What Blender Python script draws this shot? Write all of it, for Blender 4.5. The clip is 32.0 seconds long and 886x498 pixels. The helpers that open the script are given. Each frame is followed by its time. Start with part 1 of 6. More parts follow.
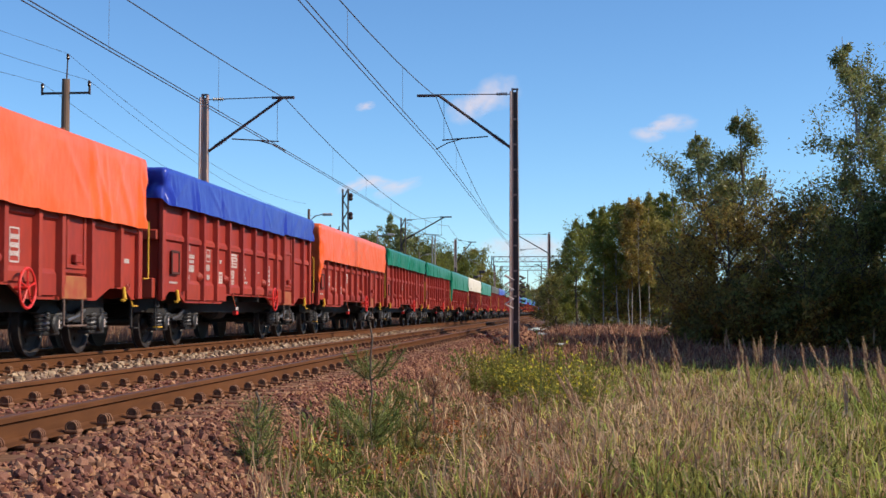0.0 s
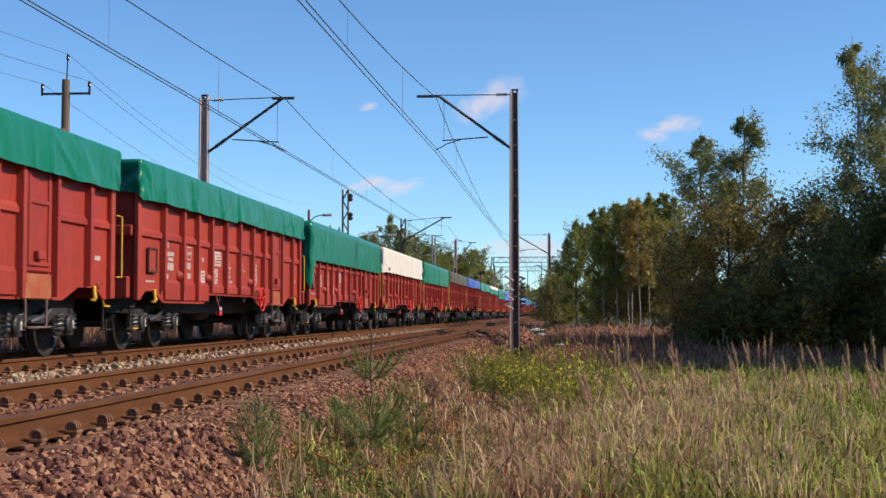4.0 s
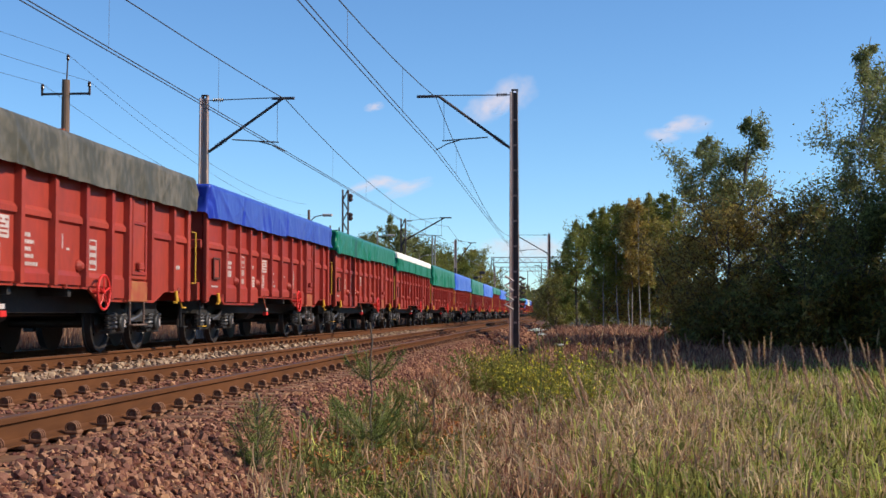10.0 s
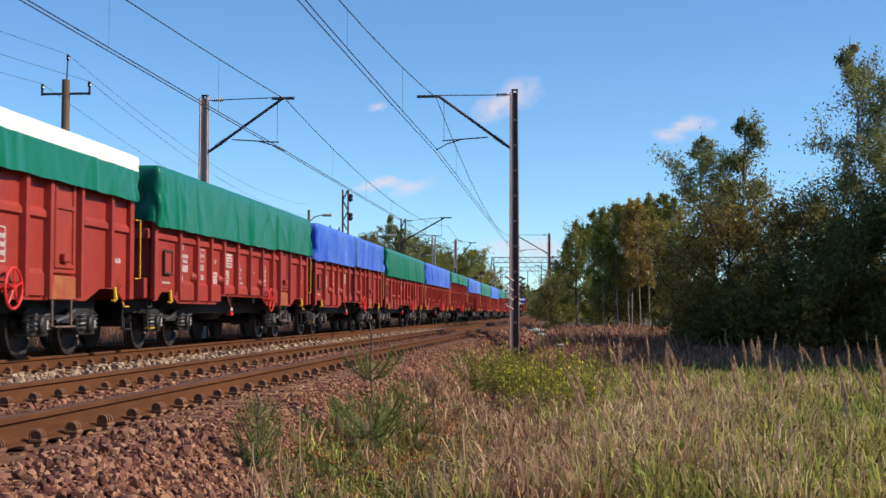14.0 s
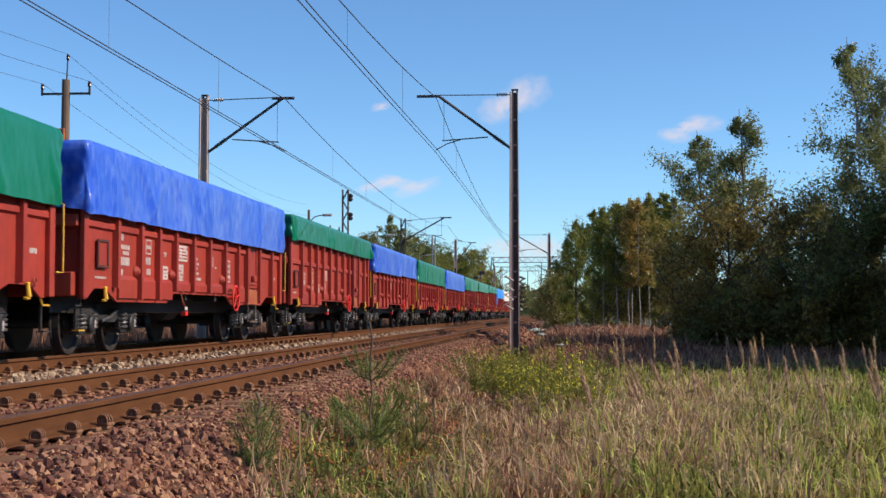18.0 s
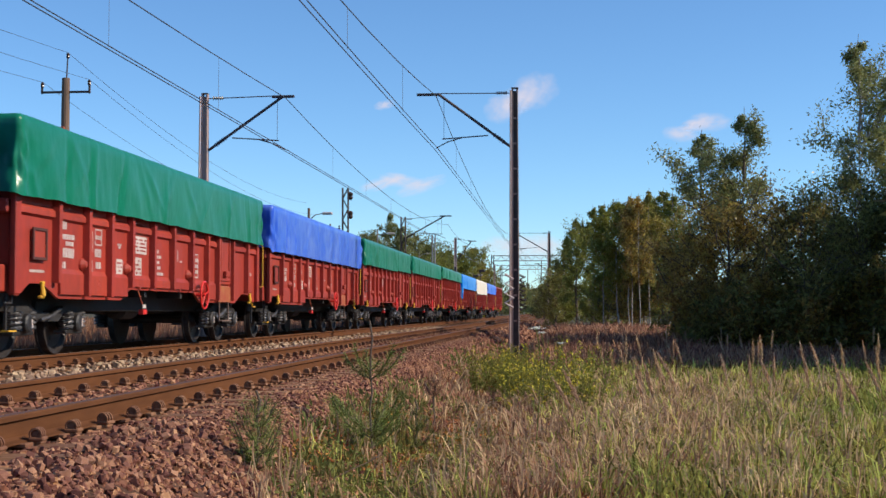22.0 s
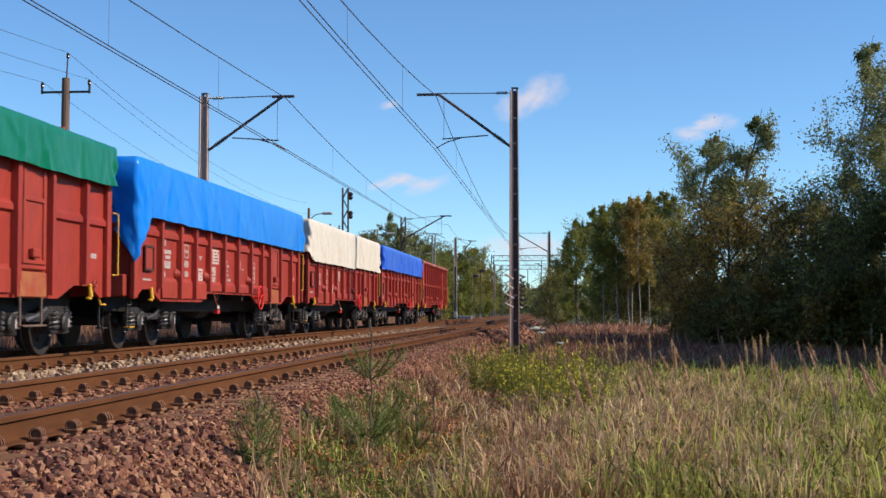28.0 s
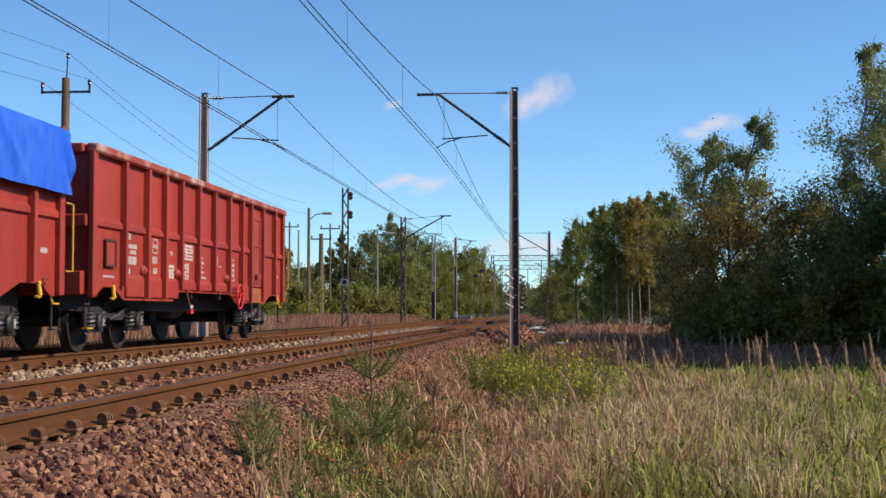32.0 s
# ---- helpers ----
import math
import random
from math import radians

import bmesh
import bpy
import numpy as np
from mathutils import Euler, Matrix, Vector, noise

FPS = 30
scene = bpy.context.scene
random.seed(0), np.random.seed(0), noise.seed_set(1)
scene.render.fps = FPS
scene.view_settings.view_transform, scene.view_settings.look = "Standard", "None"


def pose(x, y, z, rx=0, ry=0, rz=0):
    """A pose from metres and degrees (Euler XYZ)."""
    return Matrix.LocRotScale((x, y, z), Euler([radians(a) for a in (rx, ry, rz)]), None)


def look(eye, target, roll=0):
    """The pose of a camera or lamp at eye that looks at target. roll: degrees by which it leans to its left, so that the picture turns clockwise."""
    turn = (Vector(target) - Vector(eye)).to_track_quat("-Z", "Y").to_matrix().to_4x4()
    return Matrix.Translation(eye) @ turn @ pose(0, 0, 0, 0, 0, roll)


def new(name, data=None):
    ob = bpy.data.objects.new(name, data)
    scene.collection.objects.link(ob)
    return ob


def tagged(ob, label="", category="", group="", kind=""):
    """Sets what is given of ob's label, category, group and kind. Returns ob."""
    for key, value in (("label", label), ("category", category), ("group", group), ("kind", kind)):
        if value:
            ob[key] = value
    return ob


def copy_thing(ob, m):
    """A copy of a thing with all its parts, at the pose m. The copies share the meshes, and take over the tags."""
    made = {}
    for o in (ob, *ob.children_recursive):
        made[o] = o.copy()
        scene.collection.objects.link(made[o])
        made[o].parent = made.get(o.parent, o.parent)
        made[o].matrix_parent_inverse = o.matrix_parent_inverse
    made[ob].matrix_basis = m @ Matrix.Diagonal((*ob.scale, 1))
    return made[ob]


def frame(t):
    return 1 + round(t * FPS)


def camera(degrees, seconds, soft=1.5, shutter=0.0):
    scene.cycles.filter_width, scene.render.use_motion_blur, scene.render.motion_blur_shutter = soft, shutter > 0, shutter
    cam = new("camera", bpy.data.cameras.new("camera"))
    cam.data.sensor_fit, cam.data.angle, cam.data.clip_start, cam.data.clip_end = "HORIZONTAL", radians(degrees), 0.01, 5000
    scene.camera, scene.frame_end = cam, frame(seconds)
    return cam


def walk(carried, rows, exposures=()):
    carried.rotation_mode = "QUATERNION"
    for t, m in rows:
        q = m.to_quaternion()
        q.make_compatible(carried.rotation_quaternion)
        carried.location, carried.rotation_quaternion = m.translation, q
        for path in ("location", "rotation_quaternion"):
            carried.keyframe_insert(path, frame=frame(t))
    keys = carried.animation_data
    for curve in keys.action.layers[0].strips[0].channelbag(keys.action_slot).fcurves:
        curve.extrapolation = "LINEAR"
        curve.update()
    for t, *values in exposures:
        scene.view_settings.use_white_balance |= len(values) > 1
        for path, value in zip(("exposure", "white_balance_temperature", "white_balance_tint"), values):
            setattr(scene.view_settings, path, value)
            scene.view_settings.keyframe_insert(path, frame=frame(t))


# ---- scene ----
# x runs along the track away from the camera, y to its left, z up; the rail heads are at z = 0.
EYE = (0.0, 0.0, 0.62)
FOCAL = 2330.0 / 1568.0


def gaze(drop):
    """Camera pose: 5.3 degrees left of the track, tilted up by a slope."""
    a = math.atan(216.0 / 2330.0)
    d = Vector((math.cos(a), math.sin(a), drop / 2330.0))
    return look(EYE, Vector(EYE) + 10 * d)


cam = camera(math.degrees(2 * math.atan(0.5 / FOCAL)), 32.0, soft=1.5, shutter=0.12)
walk(cam, [(t, gaze(110.5 + d)) for t, d in (
    (0, 2.0), (3.2, 2.2), (3.6, 3.0), (5.5, 3.0), (6, 2.2), (8, 2.4), (9, 3.2), (11, 3.4), (11.7, 4.6), (12.4, 4.6), (13, 3.4),
    (18.4, 3.0), (19, 1.8), (20.4, 1.8), (20.9, 0.2), (23, 0.2), (23.5, 1.8), (24.6, 1.9), (25, 2.8), (25.6, 2.8), (27.4, 1.8), (28, 0.1), (32, 0.0))])

# ---- daylight ----
SUN_EL, SUN_AZ = radians(34), radians(-92)      # azimuth from +x, negative: to the right
sun_dir = Vector((math.cos(SUN_EL) * math.cos(SUN_AZ), math.cos(SUN_EL) * math.sin(SUN_AZ), math.sin(SUN_EL)))
world = bpy.data.worlds.new("sky")
scene.world = world
world.use_nodes = True
wn = world.node_tree.nodes
sky = wn.new("ShaderNodeTexSky")
sky.sky_type, sky.sun_disc = "NISHITA", False
sky.sun_elevation, sky.sun_rotation = SUN_EL, math.pi / 2 - SUN_AZ
sky.altitude, sky.air_density, sky.dust_density, sky.ozone_density = 100, 0.85, 0.0, 4.0
tone = wn.new("ShaderNodeHueSaturation")
tone.inputs["Saturation"].default_value = 1.02
world.node_tree.links.new(sky.outputs[0], tone.inputs["Color"])
tint = wn.new("ShaderNodeMix")
tint.data_type, tint.blend_type = "RGBA", "MULTIPLY"
tint.inputs["Factor"].default_value = 1.0
tint.inputs["B"].default_value = (0.8, 0.995, 1.11, 1)
world.node_tree.links.new(tone.outputs[0], tint.inputs["A"])
world.node_tree.links.new(tint.outputs["Result"], wn["Background"].inputs[0])
wn["Background"].inputs[1].default_value = 0.142
sun = new("sun", bpy.data.lights.new("sun", "SUN"))
sun.data.energy, sun.data.angle, sun.data.color = 5.0, radians(0.53), (1.0, 0.87, 0.69)
sun.matrix_world = look((0, 0, 40), Vector((0, 0, 40)) - sun_dir)
scene.view_settings.exposure = 0.09


# ---- materials ----
def material(name, colour, second=None, rough=0.6, metal=0.0, grain=12.0, patch=1.3, bump=0.25, depth=0.01,
             vary=0.0, island=0.0, spec=0.4, leaf=0.0, stretch=(1, 1, 1), mix=(0.4, 0.65)):
    """A surface of two colours that mingle at two scales, with fine relief. vary, island: brightness by object or by island."""
    m = bpy.data.materials.new(name)
    m.use_nodes = True
    n, l = m.node_tree.nodes, m.node_tree.links
    b = n["Principled BSDF"]
    b.inputs["Roughness"].default_value, b.inputs["Metallic"].default_value = rough, metal
    b.inputs["Specular IOR Level"].default_value = spec
    tc, mp = n.new("ShaderNodeTexCoord"), n.new("ShaderNodeMapping")
    mp.inputs["Scale"].default_value = stretch
    l.new(tc.outputs["Object"], mp.inputs[0])
    second = second or tuple(c * 0.7 for c in colour)
    big, fine = n.new("ShaderNodeTexNoise"), n.new("ShaderNodeTexNoise")
    for node, s, det in ((big, patch, 5), (fine, grain, 6)):
        node.inputs["Scale"].default_value, node.inputs["Detail"].default_value = s, det
        l.new(mp.outputs[0], node.inputs["Vector"])
    add = n.new("ShaderNodeMath")
    add.operation = "MULTIPLY_ADD"
    add.inputs[1].default_value = 0.55
    l.new(fine.outputs["Fac"], add.inputs[0])
    half = n.new("ShaderNodeMath")
    half.operation = "MULTIPLY"
    half.inputs[1].default_value = 0.5
    l.new(big.outputs["Fac"], half.inputs[0])
    l.new(half.outputs[0], add.inputs[2])
    ramp = n.new("ShaderNodeValToRGB")
    ramp.color_ramp.elements[0].position, ramp.color_ramp.elements[1].position = mix
    ramp.color_ramp.elements[0].color, ramp.color_ramp.elements[1].color = (*colour, 1), (*second, 1)
    l.new(add.outputs[0], ramp.inputs[0])
    out = ramp.outputs[0]
    if vary or island:
        src = n.new("ShaderNodeObjectInfo").outputs["Random"] if vary else n.new("ShaderNodeNewGeometry").outputs["Random Per Island"]
        amount = vary or island
        rng = n.new("ShaderNodeMapRange")
        rng.inputs["To Min"].default_value, rng.inputs["To Max"].default_value = 1 - amount, 1 + amount
        l.new(src, rng.inputs["Value"])
        hsv = n.new("ShaderNodeHueSaturation")
        l.new(rng.outputs[0], hsv.inputs["Value"])
        hue = n.new("ShaderNodeMapRange")
        hue.inputs["To Min"].default_value, hue.inputs["To Max"].default_value = 0.5 - 0.03 * amount, 0.5 + 0.03 * amount
        l.new(src, hue.inputs["Value"])
        l.new(hue.outputs[0], hsv.inputs["Hue"])
        l.new(out, hsv.inputs["Color"])
        out = hsv.outputs[0]
    l.new(out, b.inputs["Base Color"])
    if bump:
        bp = n.new("ShaderNodeBump")
        bp.inputs["Strength"].default_value, bp.inputs["Distance"].default_value = bump, depth
        l.new(fine.outputs["Fac"], bp.inputs["Height"])
        l.new(bp.outputs[0], b.inputs["Normal"])
    if leaf:
        tr, mx = n.new("ShaderNodeBsdfTranslucent"), n.new("ShaderNodeMixShader")
        mx.inputs[0].default_value = leaf
        l.new(out, tr.inputs[0])
        l.new(b.outputs[0], mx.inputs[1])
        l.new(tr.outputs[0], mx.inputs[2])
        l.new(mx.outputs[0], n["Material Output"].inputs["Surface"])
    return m


PAINT = material("red_oxide_paint", (0.37, 0.044, 0.027), (0.25, 0.035, 0.024), 0.5, grain=9, patch=0.9, bump=0.12, vary=0.07, spec=0.3, stretch=(1, 1, 0.45), mix=(0.42, 0.7))
RIM_PAINT = material("worn_rim_paint", (0.3, 0.05, 0.032), (0.52, 0.4, 0.36), 0.6, grain=3, patch=1.2, bump=0.2, mix=(0.52, 0.72))
PAINT_DARK = material("sooty_red_paint", (0.12, 0.03, 0.022), (0.05, 0.022, 0.018), 0.7, grain=7, patch=2)
OCHRE = material("worn_ochre_paint", (0.36, 0.13, 0.045), (0.33, 0.06, 0.03), 0.65, grain=8, patch=3)
DUSTY = material("dusty_brown_steel", (0.17, 0.11, 0.085), (0.08, 0.05, 0.04), 0.8, grain=12, patch=3)
BLACK = material("grimy_black_steel", (0.018, 0.017, 0.019), (0.034, 0.029, 0.026), 0.65, grain=14, patch=3)
SPRING = material("bright_worn_spring", (0.2, 0.195, 0.2), (0.085, 0.08, 0.08), 0.35, 0.5, grain=20, patch=5)
BOGIE = material("dusty_bogie_steel", (0.032, 0.03, 0.031), (0.018, 0.016, 0.016), 0.5, grain=16, patch=4, vary=0.2)
TREAD = material("worn_wheel_steel", (0.04, 0.032, 0.03), (0.024, 0.019, 0.018), 0.5, 0.1, grain=20, patch=5)
WHITE = material("white_lettering", (0.6, 0.53, 0.5), (0.42, 0.32, 0.29), 0.6, grain=30, bump=0)
YELLOW = material("yellow_paint", (0.75, 0.42, 0.03), (0.6, 0.3, 0.03), 0.5, grain=18)
RED = material("bright_red_paint", (0.75, 0.03, 0.025), (0.55, 0.03, 0.025), 0.45, grain=18)
RAIL = material("rusty_rail_side", (0.13, 0.05, 0.019), (0.09, 0.034, 0.013), 0.85, grain=14, patch=1.2, stretch=(0.15, 1, 1), spec=0.15)
RAILHEAD = material("burnished_rail_head", (0.13, 0.064, 0.038), (0.085, 0.042, 0.026), 0.6, 0.15, grain=10, patch=1, stretch=(0.08, 1, 1), bump=0.05)
CLIP = material("rusty_fastening", (0.27, 0.135, 0.078), (0.17, 0.08, 0.046), 0.75, grain=25, vary=0.2, spec=0.15)
SLEEPER = material("weathered_sleeper", (0.24, 0.125, 0.07), (0.14, 0.068, 0.038), 0.9, grain=14, patch=3, stretch=(1, 0.25, 1), bump=0.6, vary=0.2, spec=0.15)
BALLAST = material("ballast_bed", (0.12, 0.06, 0.04), (0.07, 0.036, 0.025), 0.95, grain=30, patch=4, bump=0.9, depth=0.03, spec=0.15)
STONE = material("rust_dusted_stone", (0.29, 0.14, 0.095), (0.17, 0.064, 0.034), 0.85, grain=30, patch=6, island=0.65, bump=0.15, spec=0.15)
STONE_PART = material("rust_dusted_loose_stone", (0.31, 0.16, 0.115), (0.19, 0.072, 0.04), 0.85, grain=30, patch=6, vary=0.65, bump=0.15, spec=0.15)
STONE_PALE = material("pale_ballast_stone", (0.42, 0.3, 0.21), (0.27, 0.17, 0.11), 0.9, grain=22, patch=6, island=0.4, bump=0.4, spec=0.15)
GROUND = material("grassy_soil", (0.07, 0.06, 0.028), (0.05, 0.045, 0.018), 0.95, grain=6, patch=0.35, bump=0.8, depth=0.05)
# paler mast steel: sunlight on the masts is put into its colour
MAST = material("weathered_sunlit_mast_steel", (0.44, 0.3, 0.25), (0.3, 0.2, 0.165), 0.7, grain=9, patch=1.5, stretch=(1, 1, 0.2))
# dark steel of fittings, also standing for the near masts' shaded side
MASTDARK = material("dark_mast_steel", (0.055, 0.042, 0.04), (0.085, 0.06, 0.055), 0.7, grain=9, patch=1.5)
GREYPOLE = material("grey_concrete_pole", (0.34, 0.31, 0.28), (0.25, 0.22, 0.2), 0.85, grain=12, patch=1.5)
WOODPOLE = material("weathered_wood_pole", (0.21, 0.13, 0.09), (0.13, 0.085, 0.06), 0.85, grain=14, patch=1.5, stretch=(1, 1, 0.08))
WIRE = material("dull_copper_wire", (0.06, 0.055, 0.055), (0.09, 0.075, 0.07), 0.5, 0.4, bump=0)
GALV = material("galvanised_steel", (0.42, 0.43, 0.45), (0.34, 0.35, 0.37), 0.45, 0.6, grain=16, patch=2)
CERAMIC = material("brown_ceramic_insulator", (0.06, 0.034, 0.027), (0.045, 0.026, 0.02), 0.25, bump=0)
BARK = material("grey_brown_bark", (0.15, 0.115, 0.085), (0.085, 0.065, 0.05), 0.9, grain=12, patch=2, stretch=(1, 1, 0.3), bump=0.7)
BIRCHBARK = material("pale_birch_bark", (0.42, 0.39, 0.35), (0.16, 0.14, 0.12), 0.8, grain=5, patch=2, stretch=(1, 1, 2.5))
LEAF_DARK = material("dark_willow_leaves", (0.27, 0.235, 0.075), (0.19, 0.18, 0.052), 0.45, grain=1.2, patch=0.5, island=0.55, bump=0, leaf=0.45, spec=0.12)
LEAF_OLIVE = material("turning_olive_leaves", (0.42, 0.27, 0.075), (0.29, 0.23, 0.06), 0.35, grain=1.5, patch=0.6, island=0.55, bump=0, leaf=0.55, spec=0.3)
LEAF_BIRCH = material("light_birch_leaves", (0.29, 0.29, 0.11), (0.21, 0.22, 0.075), 0.3, grain=1.5, patch=0.6, island=0.45, bump=0, leaf=0.4, spec=0.3)
LEAF_GREEN = material("fresh_green_leaves", (0.27, 0.265, 0.062), (0.19, 0.2, 0.045), 0.4, grain=1.0, patch=0.4, island=0.4, bump=0, leaf=0.55, spec=0.12)
LEAF_BANK = material("yellowing_bank_leaves", (0.25, 0.25, 0.058), (0.32, 0.25, 0.07), 0.55, grain=0.8, patch=0.3, island=0.35, bump=0, leaf=0.4, spec=0.12)
LEAF_FAR = material("distant_green_leaves", (0.15, 0.165, 0.055), (0.19, 0.165, 0.06), 0.55, grain=0.5, patch=0.15, island=0.35, bump=0, leaf=0.4, spec=0.12)
NEEDLE = material("pine_needles", (0.16, 0.23, 0.055), (0.21, 0.22, 0.07), 0.5, island=0.3, bump=0, leaf=0.2, spec=0.12)
# verge grass under the train: the train's shade is put into its colour
SHADED_VERGE = material("shade_toned_grass", (0.085, 0.055, 0.035), (0.05, 0.034, 0.022), 0.9, grain=2, patch=1, island=0.4, bump=0, spec=0.1)
GRASS = material("field_grass", (0.2, 0.235, 0.04), (0.44, 0.38, 0.11), 0.55, grain=1.5, patch=0.5, island=0.75, bump=0, leaf=0.35, spec=0.12)
STRAW = material("dry_straw_grass", (0.61, 0.44, 0.26), (0.47, 0.29, 0.175), 0.7, grain=1.5, patch=0.6, island=0.5, bump=0, leaf=0.35, spec=0.12)
RUSSET = material("russet_dry_weeds", (0.42, 0.24, 0.155), (0.33, 0.15, 0.09), 0.75, grain=1.5, patch=0.8, island=0.55, bump=0, leaf=0.25, spec=0.12)
FORB = material("turning_weed_leaves", (0.24, 0.18, 0.04), (0.46, 0.14, 0.045), 0.6, grain=4, patch=1.2, island=0.5, bump=0, leaf=0.3, spec=0.12)
PLUME = material("russet_seed_plume", (0.6, 0.41, 0.27), (0.45, 0.25, 0.155), 0.75, grain=2, patch=1, island=0.4, bump=0, leaf=0.3, spec=0.12)
HERB = material("yellow_green_herb_leaves", (0.19, 0.215, 0.045), (0.26, 0.23, 0.06), 0.6, grain=3, patch=1, island=0.35, bump=0, leaf=0.4, spec=0.12)
WEED = material("weed_leaves", (0.14, 0.18, 0.045), (0.19, 0.17, 0.055), 0.6, grain=3, patch=1, island=0.35, bump=0, leaf=0.3, spec=0.12)
BLOSSOM = material("yellow_blossom", (0.7, 0.6, 0.04), (0.6, 0.48, 0.04), 0.6, bump=0, island=0.2, leaf=0.2)
UMBEL = material("white_umbel_blossom", (0.8, 0.8, 0.72), (0.65, 0.66, 0.55), 0.6, bump=0, leaf=0.2)
def cloth(name, colour, faded, rough=0.29):
    return material(name, colour, faded, rough, grain=7, patch=0.7, bump=0.3, depth=0.02, stretch=(1.3, 1, 0.7), mix=(0.46, 0.72), spec=0.3)


CLOTHS = {
    "orange": cloth("orange_tarpaulin", (0.85, 0.115, 0.025), (0.78, 0.16, 0.06)),
    "navy": cloth("dark_blue_tarpaulin", (0.022, 0.045, 0.36), (0.05, 0.085, 0.44)),
    "blue": cloth("blue_tarpaulin", (0.03, 0.105, 0.6), (0.15, 0.25, 0.68)),
    "royal": cloth("royal_blue_tarpaulin", (0.018, 0.1, 0.64), (0.05, 0.16, 0.64)),
    "sky": cloth("light_blue_tarpaulin", (0.004, 0.2, 0.76), (0.03, 0.25, 0.76)),
    "green": cloth("green_tarpaulin", (0.003, 0.15, 0.082), (0.012, 0.175, 0.105)),
    "white": cloth("off_white_tarpaulin", (0.66, 0.62, 0.55), (0.56, 0.48, 0.38), 0.6),
    "chalk": cloth("chalk_white_tarpaulin", (0.82, 0.79, 0.74), (0.72, 0.67, 0.6), 0.6),
    "olive": cloth("grey_olive_tarpaulin", (0.07, 0.064, 0.046), (0.2, 0.17, 0.13), 0.5),
}


# ---- mesh building ----
class Shape:
    """Gathers vertices and faces of one mesh."""

    def __init__(self):
        self.v, self.f = [], []

    def add(self, verts, faces):
        k = len(self.v)
        self.v += [tuple(p) for p in verts]
        self.f += [tuple(i + k for i in f) for f in faces]
        return self

    def box(self, x0, x1, y0, y1, z0, z1, c=0.0):
        """A box, its edges chamfered by c."""
        if not c:
            v = [(x, y, z) for x in (x0, x1) for y in (y0, y1) for z in (z0, z1)]
            return self.add(v, [(0, 1, 3, 2), (4, 6, 7, 5), (0, 4, 5, 1), (2, 3, 7, 6), (0, 2, 6, 4), (1, 5, 7, 3)])
        bm = bmesh.new()
        bmesh.ops.create_cube(bm, size=1)
        for p in bm.verts:
            p.co = ((x0 + x1) / 2 + p.co.x * (x1 - x0), (y0 + y1) / 2 + p.co.y * (y1 - y0), (z0 + z1) / 2 + p.co.z * (z1 - z0))
        bmesh.ops.bevel(bm, geom=bm.edges[:], offset=c, segments=1, affect="EDGES")
        bm.verts.index_update()
        self.add([p.co for p in bm.verts], [[p.index for p in f.verts] for f in bm.faces])
        bm.free()
        return self

    def prism(self, outline, a, b, axis="y"):
        """A closed outline of (u, w) pushed from a to b along an axis: y: u is x; x: u is y; z: (x, y)."""
        put = {"y": lambda u, w, d: (u, d, w), "x": lambda u, w, d: (d, u, w), "z": lambda u, w, d: (u, w, d)}[axis]
        n = len(outline)
        v = [put(u, w, d) for d in (a, b) for u, w in outline]
        return self.add(v, [tuple(range(n))[::-1], tuple(range(n, 2 * n))] + [(i, (i + 1) % n, n + (i + 1) % n, n + i) for i in range(n)])

    def rod(self, p, q, r, r2=None, n=8, caps=True):
        p, q = Vector(p), Vector(q)
        r2 = r if r2 is None else r2
        turn = (q - p).to_track_quat("Z", "Y")
        ring = [turn @ Vector((math.cos(2 * math.pi * i / n), math.sin(2 * math.pi * i / n), 0)) for i in range(n)]
        v = [p + r * d for d in ring] + [q + r2 * d for d in ring]
        f = [(i, (i + 1) % n, n + (i + 1) % n, n + i) for i in range(n)]
        return self.add(v, f + ([tuple(range(n))[::-1], tuple(range(n, 2 * n))] if caps else []))

    def tube(self, points, r, n=6):
        """One bent round bar through the points."""
        pts = [Vector(p) for p in points]
        v, f = [], []
        for k, p in enumerate(pts):
            d = (pts[min(k + 1, len(pts) - 1)] - pts[max(k - 1, 0)])
            turn = d.to_track_quat("Z", "Y") if d.length > 1e-6 else Euler((0, 0, 0)).to_quaternion()
            if k:
                # keep the ring from twisting between two stations
                ref = v[-n] - pts[k - 1]
                x, y = turn @ Vector((1, 0, 0)), turn @ Vector((0, 1, 0))
                a0 = math.atan2(ref.dot(y), ref.dot(x))
            else:
                a0 = 0.0
            for i in range(n):
                a = a0 + 2 * math.pi * i / n
                v.append(p + turn @ Vector((r * math.cos(a), r * math.sin(a), 0)))
        for k in range(len(pts) - 1):
            f += [(k * n + i, k * n + (i + 1) % n, (k + 1) * n + (i + 1) % n, (k + 1) * n + i) for i in range(n)]
        f += [tuple(range(n))[::-1], tuple(range((len(pts) - 1) * n, len(pts) * n))]
        return self.add(v, f)

    def turned(self, profile, axis="y", n=16, at=(0, 0, 0)):
        """A profile of (distance along the axis, radius) turned round it."""
        put = {"y": lambda d, c, s: (c, d, s), "x": lambda d, c, s: (d, c, s), "z": lambda d, c, s: (c, s, d)}[axis]
        v, f = [], []
        for d, r in profile:
            for i in range(n):
                a = 2 * math.pi * i / n
                p = put(d, r * math.cos(a), r * math.sin(a))
                v.append((p[0] + at[0], p[1] + at[1], p[2] + at[2]))
        for k in range(len(profile) - 1):
            f += [(k * n + i, k * n + (i + 1) % n, (k + 1) * n + (i + 1) % n, (k + 1) * n + i) for i in range(n)]
        f += [tuple(range(n))[::-1], tuple(range((len(profile) - 1) * n, len(profile) * n))]
        return self.add(v, f)

